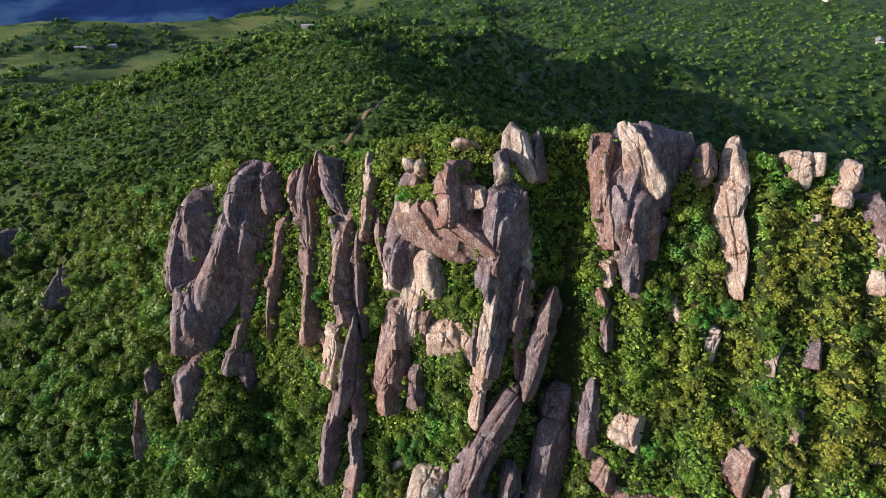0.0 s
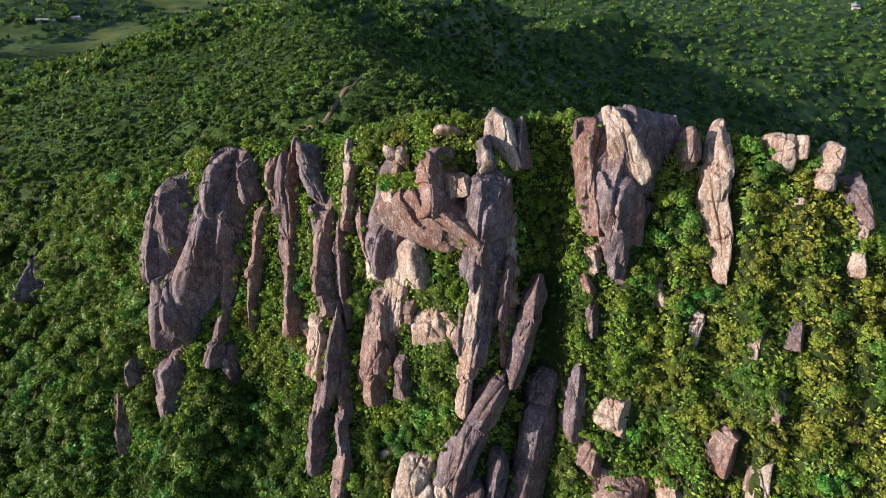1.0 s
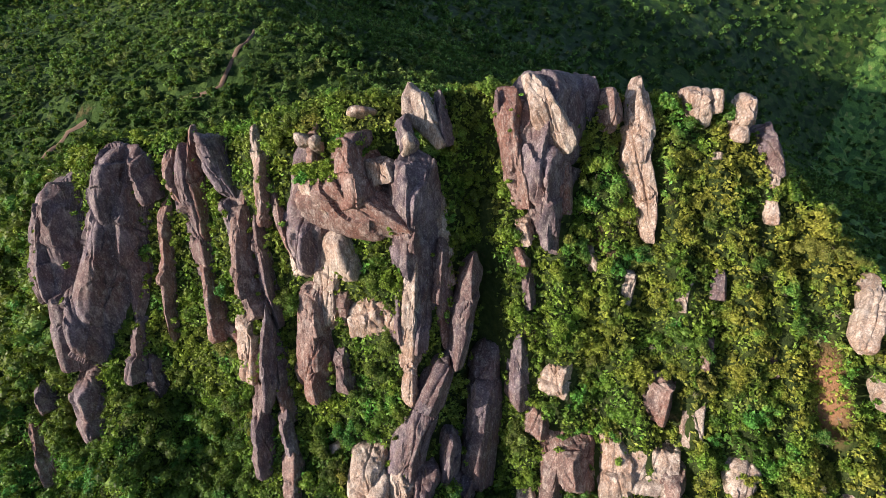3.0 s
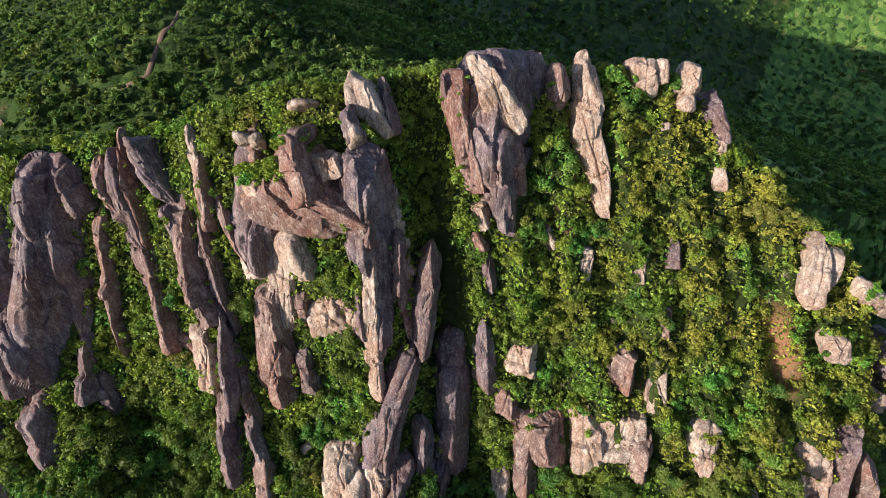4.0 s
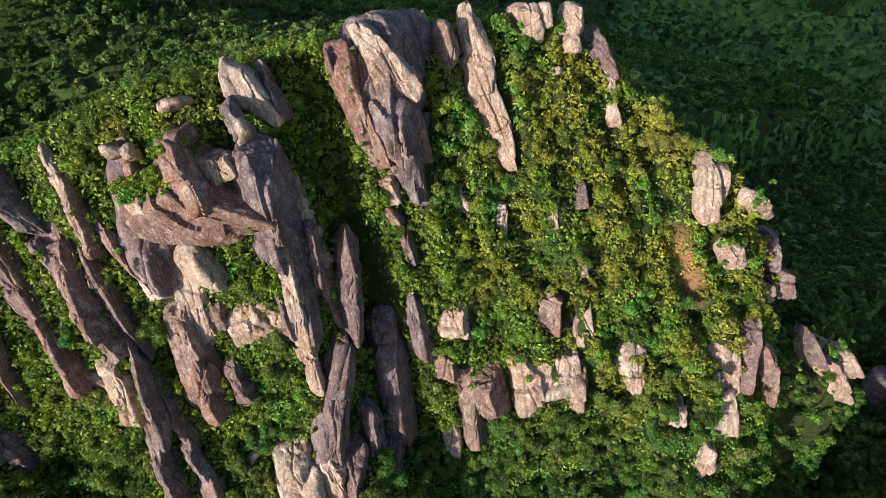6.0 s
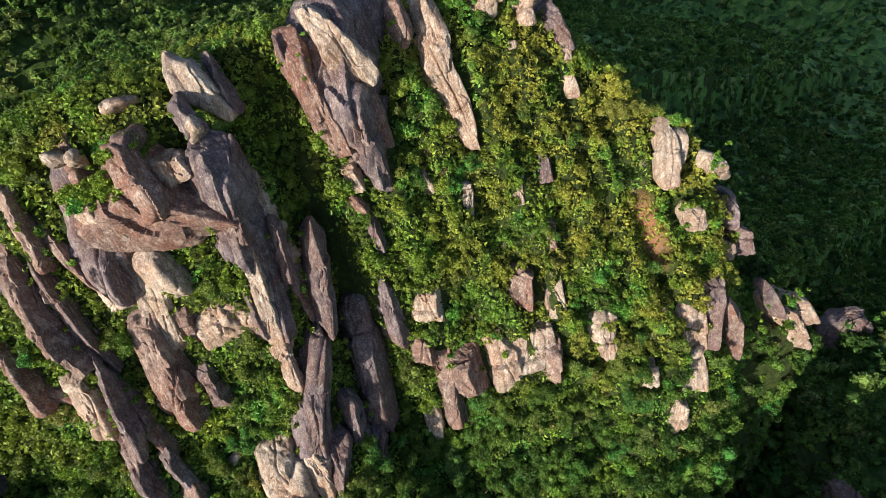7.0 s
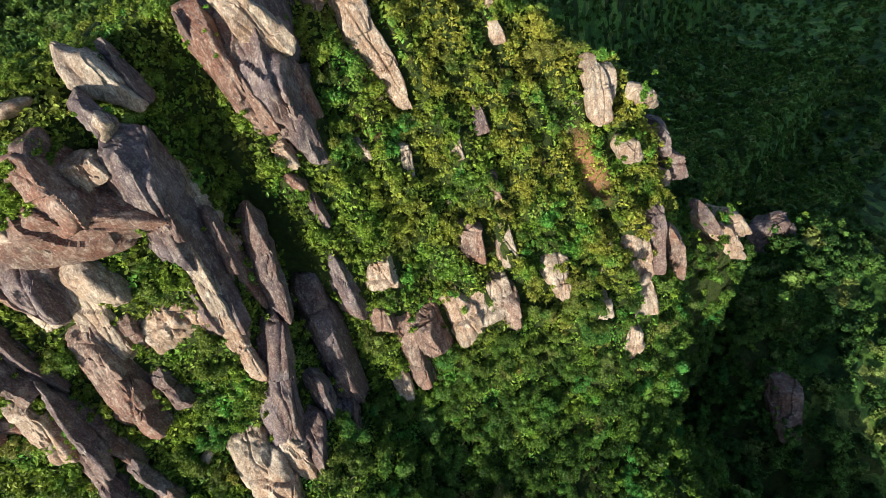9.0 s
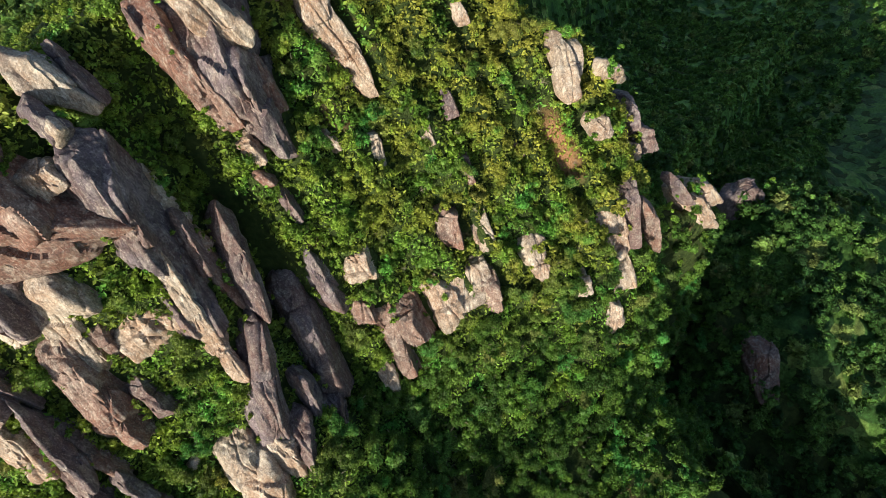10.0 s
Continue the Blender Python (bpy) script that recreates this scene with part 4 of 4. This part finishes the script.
THIN_SHRUBS = [crown_arrays(31 + k, q.radius, q.height, 240, 0.175, 6, 0.25, blades) for k, q in enumerate(SHRUBS)]
THIN_TREES = [crown_arrays(41 + k, q.radius, q.height, 420, 0.205, 8, 0.35, blades) for k, q in enumerate(TREES)]

rock_tree = BVHTree.FromPolygons([tuple(v) for v in np.concatenate(SOLID[0])], [tuple(t) for t in np.concatenate(SOLID[1]).tolist()])


def bare(p, n, reach=14.0):
    """True where a rock stands over the ground at p."""
    start = Vector(p) + Vector(n) * reach
    return rock_tree.ray_cast(start, -Vector(n), reach + 0.3)[0] is not None


def worn_way(x, y):
    """True on the trail and in the bare gully near the east end."""
    if abs(x - 49.4 - 0.12 * (y - 38)) < 0.8 and 31.5 < y < 42:
        return True
    return any(math.hypot(x - a, y - b) < 2.6 for a, b in TRAIL_STEPS) if y > 78 else False


def spots(rng, count, x0, x1, y0, y1, gap):
    """Places on the ground with at least about gap between them, measured along the slope."""
    x, y = rng.uniform(x0, x1, count), rng.uniform(y0, y1, count)
    z, n = land(x, y), land_normal(x, y)
    keep, cells = [], {}
    for i in np.argsort(rng.uniform(size=count) * n[:, 2]):
        p = np.array([x[i], y[i], z[i]])
        c = tuple(np.floor(p / gap).astype(int))
        near = [q for a in (-1, 0, 1) for b in (-1, 0, 1) for d in (-1, 0, 1) for q in cells.get((c[0] + a, c[1] + b, c[2] + d), ())]
        if any(((p - q) ** 2).sum() < gap * gap for q in near):
            continue
        cells.setdefault(c, []).append(p)
        keep.append(i)
    return x[keep], y[keep], z[keep], n[keep]


rng = np.random.RandomState(5)
shrub_models = [k.thing("shrub", "leafy green shrub rooted between the granite rocks", "shrubs on the cliff", "shrub", "stem") for k in SHRUBS]
tree_models = [k.thing("tree", "low broad-leaved evergreen tree on the steep slope", "trees on the slope", "tree", "trunk") for k in TREES]
used_shrub, used_tree, shrubs_made, trees_made = set(), set(), 0, 0
thicket, grove = [], []


def planted(models, used, k, m):
    if k not in used:
        used.add(k)
        models[k].matrix_world = m
    else:
        copy_thing(models[k], m)


px, py, pz, pn = spots(rng, 15000, -85, 100, -6, 98, 1.75)
order = np.argsort(np.hypot(px - 18, py - 45))
for i in order:
    p, n = (px[i], py[i], pz[i]), pn[i]
    if py[i] < np.interp(px[i], [-65, -25, 0, 20, 60, 100], [46, 34, 18, 6, -22, -40]):
        continue
    if worn_way(p[0], p[1]):
        continue
    below_foot = py[i] < np.interp(px[i], FOOT_X, FOOT_Y) + 1
    if bare(p, n) or (rng.uniform() < 0.5 and any(bare((p[0] + a, p[1] + b, p[2] + c), n) for a, b, c in ((1.0, 0, 0), (-1.0, 0, 0), (0, 0.5, 0.8), (0, -0.5, -0.8)))):
        continue
    woody = 0.75 if (below_foot or px[i] < -38) else 0.12
    is_tree = rng.uniform() < woody
    k = rng.randint(len(TREES) if is_tree else len(SHRUBS))
    grow = rng.uniform(0.7, 1.2) + (rng.uniform(0.2, 0.5) if rng.uniform() < 0.22 else 0.0)
    if is_tree and px[i] > -38:
        grow = min(grow, 0.85 if py[i] > np.interp(px[i], FOOT_X, FOOT_Y) - 7 else 1.1)
    if py[i] > np.interp(px[i], CREST_X, CREST_Y) + 2:
        grow *= 0.7
    tilt = Vector((0, 0, 1)).lerp(Vector(n), 0.35).normalized()
    turn = tilt.to_track_quat("Z", "Y").to_matrix().to_4x4()
    m = Matrix.Translation(p) @ turn @ Matrix.Rotation(rng.uniform(0, 6.28), 4, "Z") @ Matrix.Diagonal((grow, grow, grow * rng.uniform(0.85, 1.15), 1))
    if is_tree and trees_made < 290:
        trees_made += 1
        planted(tree_models, used_tree, k, m)
    elif not is_tree and shrubs_made < 290:
        shrubs_made += 1
        planted(shrub_models, used_shrub, k, m)
    else:
        v, t = (THIN_TREES if is_tree else THIN_SHRUBS)[k]
        mm = np.array(m)
        (grove if is_tree else thicket).append((v @ mm[:3, :3].T + mm[:3, 3], t))
# cushions of small scrub in the gaps
SMALL = [crown_arrays(51 + k, 1.0, 1.1, 56, 0.25, 2, 0.25, blades) for k in range(4)]
x, u = rng.uniform(-44, 58, 13000), rng.uniform(-0.12, 1.1, 13000)
y = np.interp(x, FOOT_X, FOOT_Y) * (1 - u) + np.interp(x, CREST_X, CREST_Y) * u
z, n = land(x, y), land_normal(x, y)
for i in range(len(x)):
    if rng.uniform() < 0.5 and not worn_way(x[i], y[i]) and not bare((x[i], y[i], z[i]), n[i]):
        v, t = SMALL[i % 4]
        s, a = rng.uniform(0.4, 0.8), rng.uniform(0, 6.28)
        turn = np.array([[math.cos(a), -math.sin(a), 0], [math.sin(a), math.cos(a), 0], [0, 0, 1]])
        thicket.append((v @ turn.T * s + np.array([x[i], y[i], z[i]]) + n[i] * 0.1, t))
# shrubs that hang over the heads and flanks of the rocks set in the greenery
for top, side, width in OVERHUNG:
    for k in range(4):
        v, t = THIN_SHRUBS[k % 4]
        s, a = rng.uniform(0.45, 0.8), rng.uniform(0, 6.28)
        turn = np.array([[math.cos(a), -math.sin(a), 0], [math.sin(a), math.cos(a), 0], [0, 0, 1]])
        where = top + side * width * rng.uniform(-0.6, 0.6) + np.array([0, rng.uniform(0.2, 1.2), rng.uniform(-0.9, 0.1)])
        thicket.append((v @ turn.T * s + where, t))
# scrub on the flat heads of the overhanging blocks
for q in HEADS:
    v, t = THIN_SHRUBS[rng.randint(4)]
    s, a = rng.uniform(0.45, 0.85), rng.uniform(0, 6.28)
    turn = np.array([[math.cos(a), -math.sin(a), 0], [math.sin(a), math.cos(a), 0], [0, 0, 1]])
    thicket.append((v @ turn.T * s + q - np.array([0, 0, 0.3]), t))
# tufts that root in the joints along the flanks of the rocks
for q in FLANKS:
    if q[2] > land(q[0], q[1])[0] - 1.0:
        v, t = SMALL[rng.randint(4)]
        s, a = rng.uniform(0.30, 0.75), rng.uniform(0, 6.28)
        turn = np.array([[math.cos(a), -math.sin(a), 0], [math.sin(a), math.cos(a), 0], [0, 0, 1]])
        thicket.append((v @ turn.T * s + q, t))
if grove:
    v, t = join(grove)
    tagged(new("grove", mesh_of("grove", v, t, TREE_LEAF)), "dense low evergreen trees on the mountain slope", "trees", kind="stuff")
if thicket:
    v, t = join(thicket)
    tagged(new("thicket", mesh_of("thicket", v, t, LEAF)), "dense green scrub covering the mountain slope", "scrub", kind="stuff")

# low herbs and ferns between the shrubs
n_herb = 44000
x, u = rng.uniform(-48, 62, n_herb), rng.uniform(-0.75, 1.15, n_herb)
y = np.interp(x, FOOT_X, FOOT_Y) * (1 - u) + np.interp(x, CREST_X, CREST_Y) * u
z, n = land(x, y), land_normal(x, y)
ok = np.array([not bare((x[i], y[i], z[i]), n[i]) for i in range(n_herb)])
base = np.stack([x, y, z], 1)[ok]
up = n[ok] * 0.6 + np.array([0, 0, 0.4])
tufts = []
for k in range(3):
    shift = rng.normal(size=base.shape) * 0.28
    tufts.append(leaves(rng, base + shift + up * rng.uniform(0.05, 0.55, (len(base), 1)), up, 0.24, 0.6))
v, t = join(tufts)
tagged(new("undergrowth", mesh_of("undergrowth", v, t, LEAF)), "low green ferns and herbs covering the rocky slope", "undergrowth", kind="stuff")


# ---------------------------------------------------------------- woods behind the ridge
def domes(x, y, cell, seed):
    """Height in 0..1 of round crowns of uneven size, one to a cell."""
    bx, by = np.floor(x / cell).astype(np.int64), np.floor(y / cell).astype(np.int64)
    zero, best = np.zeros_like(bx), np.zeros_like(x)
    for dx in (-1, 0, 1):
        for dy in (-1, 0, 1):
            cx, cy = bx + dx, by + dy
            jx, jy = lattice(cx, cy, zero, seed) * 0.5 + 0.5, lattice(cx, cy, zero + 1, seed) * 0.5 + 0.5
            size = 0.5 + 0.25 * (lattice(cx, cy, zero + 2, seed) + 1)
            tall = 0.35 + 0.32 * (lattice(cx, cy, zero + 3, seed) + 1)
            d = np.hypot(x - (cx + jx) * cell, y - (cy + jy) * cell) / (cell * size)
            best = np.maximum(best, tall * np.sqrt(np.maximum(0, 1 - d * d)))
    return best


def open_meadow(x, y):
    """1 on the grazed land of the plateau, 0 under the woods."""
    return np.clip((flat_noise(x, y, 75, 3, 31) + np.where((x < -90) & (y > 480), 0.28, -1.5)) * 4, 0, 1)


def canopy(a0, a1, da, r0, r1, dr):
    """The closed roof of leaves over the far slopes: crowns, clumps and twigs as relief, finer towards the ridge."""
    A, R = np.meshgrid(np.arange(a0, a1 + da, da), np.exp(np.arange(math.log(r0), math.log(r1) + dr, dr)))
    x, y = (R * np.sin(A)).ravel(), (R * np.cos(A)).ravel()
    rr = R.ravel()
    meadow = open_meadow(x, y)
    east = x - np.interp(y, EDGE_Y, EDGE_X)
    lee = np.clip(east / 40, 0, 1) * np.clip((430 - x) / 120, 0, 1) * np.clip((430 - y) / 100, 0, 1) * np.clip((y - 30) / 40, 0, 1)
    grow = (1 - 0.93 * meadow) * (1 - 0.2 * lee)
    wx, wy = x + 0.9 * flat_noise(x, y, 2.5, 2, 81), y + 0.9 * flat_noise(x, y, 2.5, 2, 82)
    far = np.clip((rr - 300) / 300, 0, 1)
    h = (1 - 0.5 * far) * 1.7 * domes(wx, wy, 3.1, 83) + (1 - far) * (0.55 * domes(wx, wy, 1.25, 84) + 0.9 * domes(wx, wy, 7.0, 85))
    h += far * (5.6 * domes(wx, wy, 9.0, 86) + 2.0 * domes(wx, wy, 21.0, 87))
    z = land(x, y) + h * grow * 0.8 - 0.9 - 0.9 * np.clip((260 - y) / 60, 0, 1) * (east < 40)
    # sunk where the ridge's own shrubs grow, and along the trail
    keep = (x > -83) & (x < 98) & (y > -4) & (y < 96.5)
    z = np.where(keep, z - 9.0, z)
    for p, q in TRAIL_STEPS:
        z = np.where((x - p) ** 2 + (y - q) ** 2 < 9, land(p, q)[0] - 1.0, z)
    ny, nx = A.shape
    idx = np.arange(nx * ny).reshape(ny, nx)
    q = np.stack([idx[:-1, :-1].ravel(), idx[1:, :-1].ravel(), idx[1:, 1:].ravel(), idx[:-1, 1:].ravel()], 1)
    q = q[~keep[q].all(axis=1)]
    return np.stack([x, y, z], 1), q


verts, quads = join([canopy(-0.80, 0.84, 0.0055, 66, 1900, 0.0085), canopy(0.84, 1.5, 0.006, 60, 1300, 0.010), canopy(1.5, 2.1, 0.006, 60, 460, 0.009),
                     canopy(-1.25, -0.80, 0.006, 66, 200, 0.008)])
tagged(new("forest", mesh_of("forest", verts, quads, FAR_LEAF, True)), "dense green forest over the hills behind the ridge", "woods", kind="stuff")


def woods(name, label, seed, near, far, count, size):
    """Single crowns standing out of the canopy near the ridge, each a cluster of leafy clumps."""
    rng = np.random.RandomState(seed)
    d = np.sqrt(rng.uniform(near ** 2, far ** 2, count))
    a = rng.uniform(-1.1, 2.05, count)
    x, y = d * np.sin(a), d * np.cos(a)
    east = x - np.interp(y, EDGE_Y, EDGE_X)
    ok = ~((x > -83) & (x < 98) & (y > -4) & (y < 96)) & ((east < 10) | (y < 40))
    ok &= np.array([not worn_way(p, q) if 90 < q < 330 and -90 < p < 10 else True for p, q in zip(x, y)])
    out = []
    models = [crown_arrays(101 + k, 1.0, 1.1, 90, 0.24, 5, 0.25, blades) for k in range(5)]
    for i in np.where(ok)[0]:
        v, t = models[i % 5]
        s, w = size * rng.uniform(0.7, 1.5), rng.uniform(0, 6.28)
        turn = np.array([[math.cos(w), -math.sin(w), 0], [math.sin(w), math.cos(w), 0], [0, 0, 1]])
        out.append((v @ turn.T * s + np.array([x[i], y[i], float(land(x[i], y[i])[0]) + 1.0]), t))
    v, t = join(out)
    tagged(new(name, mesh_of(name, v, t, FAR_LEAF, False)), label, "woods", kind="stuff")


woods("woods", "broad-leaved trees standing on the back of the ridge", 61, 60, 190, 1500, 1.25)


def scatter_crowns(name, label, seed, count, near, far, west, east, low, high, power, tris):
    """Round crowns packed over the slopes behind the ridge, larger where the wood is taller."""
    rng = np.random.RandomState(seed)
    d = near + (far - near) * rng.uniform(size=count) ** power
    a = rng.uniform(west, east, count)
    x, y = d * np.sin(a), d * np.cos(a)
    off = x - np.interp(y, EDGE_Y, EDGE_X)
    ok = (open_meadow(x, y) < 0.5) & ((y > 96) | (x < -83) | (d > 200)) & ((off < 45) | (d > 330))
    ok &= np.array([not worn_way(p, q) if d_i < 240 else True for p, q, d_i in zip(x, y, d)])
    z = land(x, y)
    models = [crown_arrays(seed + k, 1.0, 1.0, tris, 0.34, 1, 0.15, blades) for k in range(6)]
    size = rng.uniform(low, high, count) * rng.choice((0.8, 1.0, 1.35), count)
    out = []
    for i in np.where(ok)[0]:
        v, t = models[i % 6]
        s, w = size[i], rng.uniform(0, 6.28)
        turn = np.array([[math.cos(w), -math.sin(w), 0], [math.sin(w), math.cos(w), 0], [0, 0, rng.uniform(0.75, 1.2)]])
        out.append((v @ turn.T * s + np.array([x[i], y[i], z[i] + 0.1 * s]), t))
    v, t = join(out)
    tagged(new(name, mesh_of(name, v, t, FAR_LEAF)), label, "woods", kind="stuff")


scatter_crowns("spur_woods", "low green trees packed over the spur behind the ridge", 121, 12500, 98, 330, -0.80, 0.42, 0.9, 1.7, 1.25, 34)
scatter_crowns("valley_side_woods", "dark green forest on the shaded side of the far valley", 321, 6500, 290, 760, 0.80, 1.72, 2.4, 4.2, 1.0, 20)
scatter_crowns("hill_woods", "green forest covering the hills behind the ridge", 221, 12500, 300, 1080, -0.74, 0.80, 2.8, 4.8, 1.15, 22)


def valley_crowns(count):
    """Crowns of the shaded wood that fills the valley behind the east end."""
    rng = np.random.RandomState(67)
    d = 95 + 270 * rng.uniform(size=count) ** 1.2
    a = rng.uniform(0.08, 1.62, count)
    x, y = d * np.sin(a), d * np.cos(a)
    z = land(x, y)
    ok = (x - np.interp(y, EDGE_Y, EDGE_X) > 30) & ((x > 98) | (y > 96))
    models = [crown_arrays(161 + k, 1.0, 0.8, 20, 0.48, 1, 0.05, blades) for k in range(6)]
    out = []
    for i in np.where(ok)[0]:
        v, t = models[i % 6]
        s, w = rng.uniform(1.2, 2.2) * (0.7 + d[i] / 400), rng.uniform(0, 6.28)
        turn = np.array([[math.cos(w), -math.sin(w), 0], [math.sin(w), math.cos(w), 0], [0, 0, 1]])
        out.append((v @ turn.T * s + np.array([x[i], y[i], z[i] + 0.2]), t))
    v, t = join(out)
    tagged(new("valley_woods", mesh_of("valley_woods", v, t, FAR_LEAF)), "dark green wood filling the shaded valley", "woods", kind="stuff")


valley_crowns(11500)


def slope_trees(count):
    """Broad-leaved trees on the lower slope round the east end."""
    rng = np.random.RandomState(65)
    x, y = rng.uniform(44, 150, count), rng.uniform(-70, 70, count)
    east = ((x > 98) | (y < -4)) & (y > -50 - 0.3 * (150 - x))
    z = land(x, y)
    models = [crown_arrays(141 + k, 2.2, 2.6, 130, 0.40, 7, 0.2, blades) for k in range(4)]
    out = []
    for i in np.where(east)[0]:
        v, t = models[i % 4]
        s, w = rng.uniform(0.7, 1.35), rng.uniform(0, 6.28)
        turn = np.array([[math.cos(w), -math.sin(w), 0], [math.sin(w), math.cos(w), 0], [0, 0, 1]])
        out.append((v @ turn.T * s + np.array([x[i], y[i], z[i] + 0.8]), t))
    v, t = join(out)
    tagged(new("slope_woods", mesh_of("slope_woods", v, t, FAR_LEAF)), "dense broad-leaved trees on the lower mountain slope", "woods", kind="stuff")


slope_trees(1250)

# ---------------------------------------------------------------- bare shrubs and far houses
def bare_shrub(seed):
    """A dead shrub: a short stem that forks into pale crooked twigs."""
    rng = np.random.RandomState(seed)
    ob = new("bare_shrub")
    stem = new("stem", mesh_of("stem", *stems(seed, 0.9, 0.6, 3, 0.06), PALE_BARK))
    stem.parent = ob
    for k in range(7):
        w = 2 * math.pi * k / 7 + rng.uniform(-0.3, 0.3)
        start = np.array([rng.uniform(-0.1, 0.1), rng.uniform(-0.1, 0.1), rng.uniform(0.3, 0.8)])
        mid = start + np.array([math.cos(w), math.sin(w), rng.uniform(0.5, 1.1)]) * 0.5
        end = mid + np.array([math.cos(w + 0.5), math.sin(w + 0.5), rng.uniform(0.2, 1.0)]) * 0.6
        fork = mid + np.array([math.cos(w - 0.7), math.sin(w - 0.7), rng.uniform(0.2, 1.0)]) * 0.5
        twig = new("twig", mesh_of("twig", *join([tube([start, mid, end], [0.045, 0.03, 0.012], 4), tube([mid, fork], [0.025, 0.01], 4)]), PALE_BARK))
        twig.parent = ob
    return tagged(ob, "leafless pale grey shrub with crooked twigs on the cliff", "shrub", "bare shrubs")


bare_model = bare_shrub(91)
rng = np.random.RandomState(92)
first = True
for k in range(26):
    x = rng.uniform(19, 54)
    u = rng.uniform(0.05, 0.8)
    y = np.interp(x, FOOT_X, FOOT_Y) * (1 - u) + np.interp(x, CREST_X, CREST_Y) * u
    z, n = float(land(x, y)[0]), land_normal(np.array([x]), np.array([y]))[0]
    if bare((x, y, z), n):
        continue
    m = Matrix.Translation(np.array([x, y, z]) + n * 0.7) @ Vector(n).lerp(Vector((0, 0, 1)), 0.4).to_track_quat("Z", "Y").to_matrix().to_4x4() @ Matrix.Rotation(rng.uniform(0, 6.28), 4, "Z") @ Matrix.Scale(rng.uniform(0.45, 0.8), 4)
    if first:
        bare_model.matrix_world, first = m, False
    else:
        copy_thing(bare_model, m)

PLASTER = bark_material("plaster", (0.55, 0.53, 0.48), (0.42, 0.40, 0.37))
ROOF = bark_material("roof_sheet", (0.40, 0.40, 0.40), (0.28, 0.28, 0.30))


def house(x, y, length, width, height, turn):
    """A low farm building: walls and a gabled sheet roof."""
    z = float(land(x, y)[0])
    a, b, h, r = length / 2, width / 2, height, width * 0.22
    ob = new("house")
    walls = [(-a, -b, -4), (a, -b, -4), (a, b, -4), (-a, b, -4), (-a, -b, h), (a, -b, h), (a, b, h), (-a, b, h)]
    body = new("wall", mesh_of("wall", walls, [(0, 1, 5, 4), (1, 2, 6, 5), (2, 3, 7, 6), (3, 0, 4, 7)], PLASTER))
    o = 0.6
    top = [(-a - o, -b - o, h), (a + o, -b - o, h), (a + o, 0, h + r), (-a - o, 0, h + r), (a + o, b + o, h), (-a - o, b + o, h),
           (-a - o, -b - o, h - 0.3), (a + o, -b - o, h - 0.3), (a + o, b + o, h - 0.3), (-a - o, b + o, h - 0.3)]
    roof = new("roof", mesh_of("roof", top, [(0, 1, 2, 3), (3, 2, 4, 5), (0, 6, 7, 1), (4, 8, 9, 5), (6, 9, 8, 7)], ROOF))
    for q in (body, roof):
        q.parent = ob
    ob.matrix_world = pose(x, y, z + 2.0, 0, 0, turn)
    return tagged(ob, "small pale farm building with a grey sheet roof among trees", "house", "far farm buildings")


house(575, 936, 14, 9, 4, 20)
house(512, 710, 20, 8, 3, 60)
house(-404, 671, 18, 6, 2, 8)
house(-385, 695, 9, 5, 2, 8)
house(-184, 822, 16, 7, 3, 0)


# ---------------------------------------------------------------- the far valley, its haze painted in
def haze_material():
    m, t, b = nodes_of("far_valley_haze")
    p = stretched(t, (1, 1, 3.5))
    # the blue of haze and shade is in the colour; emission adds glow
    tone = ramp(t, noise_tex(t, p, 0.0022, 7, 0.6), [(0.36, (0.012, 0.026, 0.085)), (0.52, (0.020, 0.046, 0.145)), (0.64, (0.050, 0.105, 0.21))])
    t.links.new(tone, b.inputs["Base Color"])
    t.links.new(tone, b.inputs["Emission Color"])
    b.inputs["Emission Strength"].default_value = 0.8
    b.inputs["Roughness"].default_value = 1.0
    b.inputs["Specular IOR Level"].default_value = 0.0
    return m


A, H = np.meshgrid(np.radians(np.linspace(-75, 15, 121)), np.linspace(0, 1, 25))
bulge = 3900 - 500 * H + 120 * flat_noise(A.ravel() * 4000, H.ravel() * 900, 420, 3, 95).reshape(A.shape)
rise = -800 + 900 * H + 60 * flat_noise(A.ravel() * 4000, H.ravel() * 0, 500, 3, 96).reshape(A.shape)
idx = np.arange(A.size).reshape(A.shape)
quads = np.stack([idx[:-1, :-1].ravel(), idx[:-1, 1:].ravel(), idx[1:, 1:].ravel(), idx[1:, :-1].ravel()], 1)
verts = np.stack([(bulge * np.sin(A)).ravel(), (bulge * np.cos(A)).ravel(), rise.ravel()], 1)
tagged(new("backdrop", mesh_of("backdrop", verts, quads, haze_material(), True)), "distant valley side far behind the hills, blue with painted haze", "distance", kind="structure")
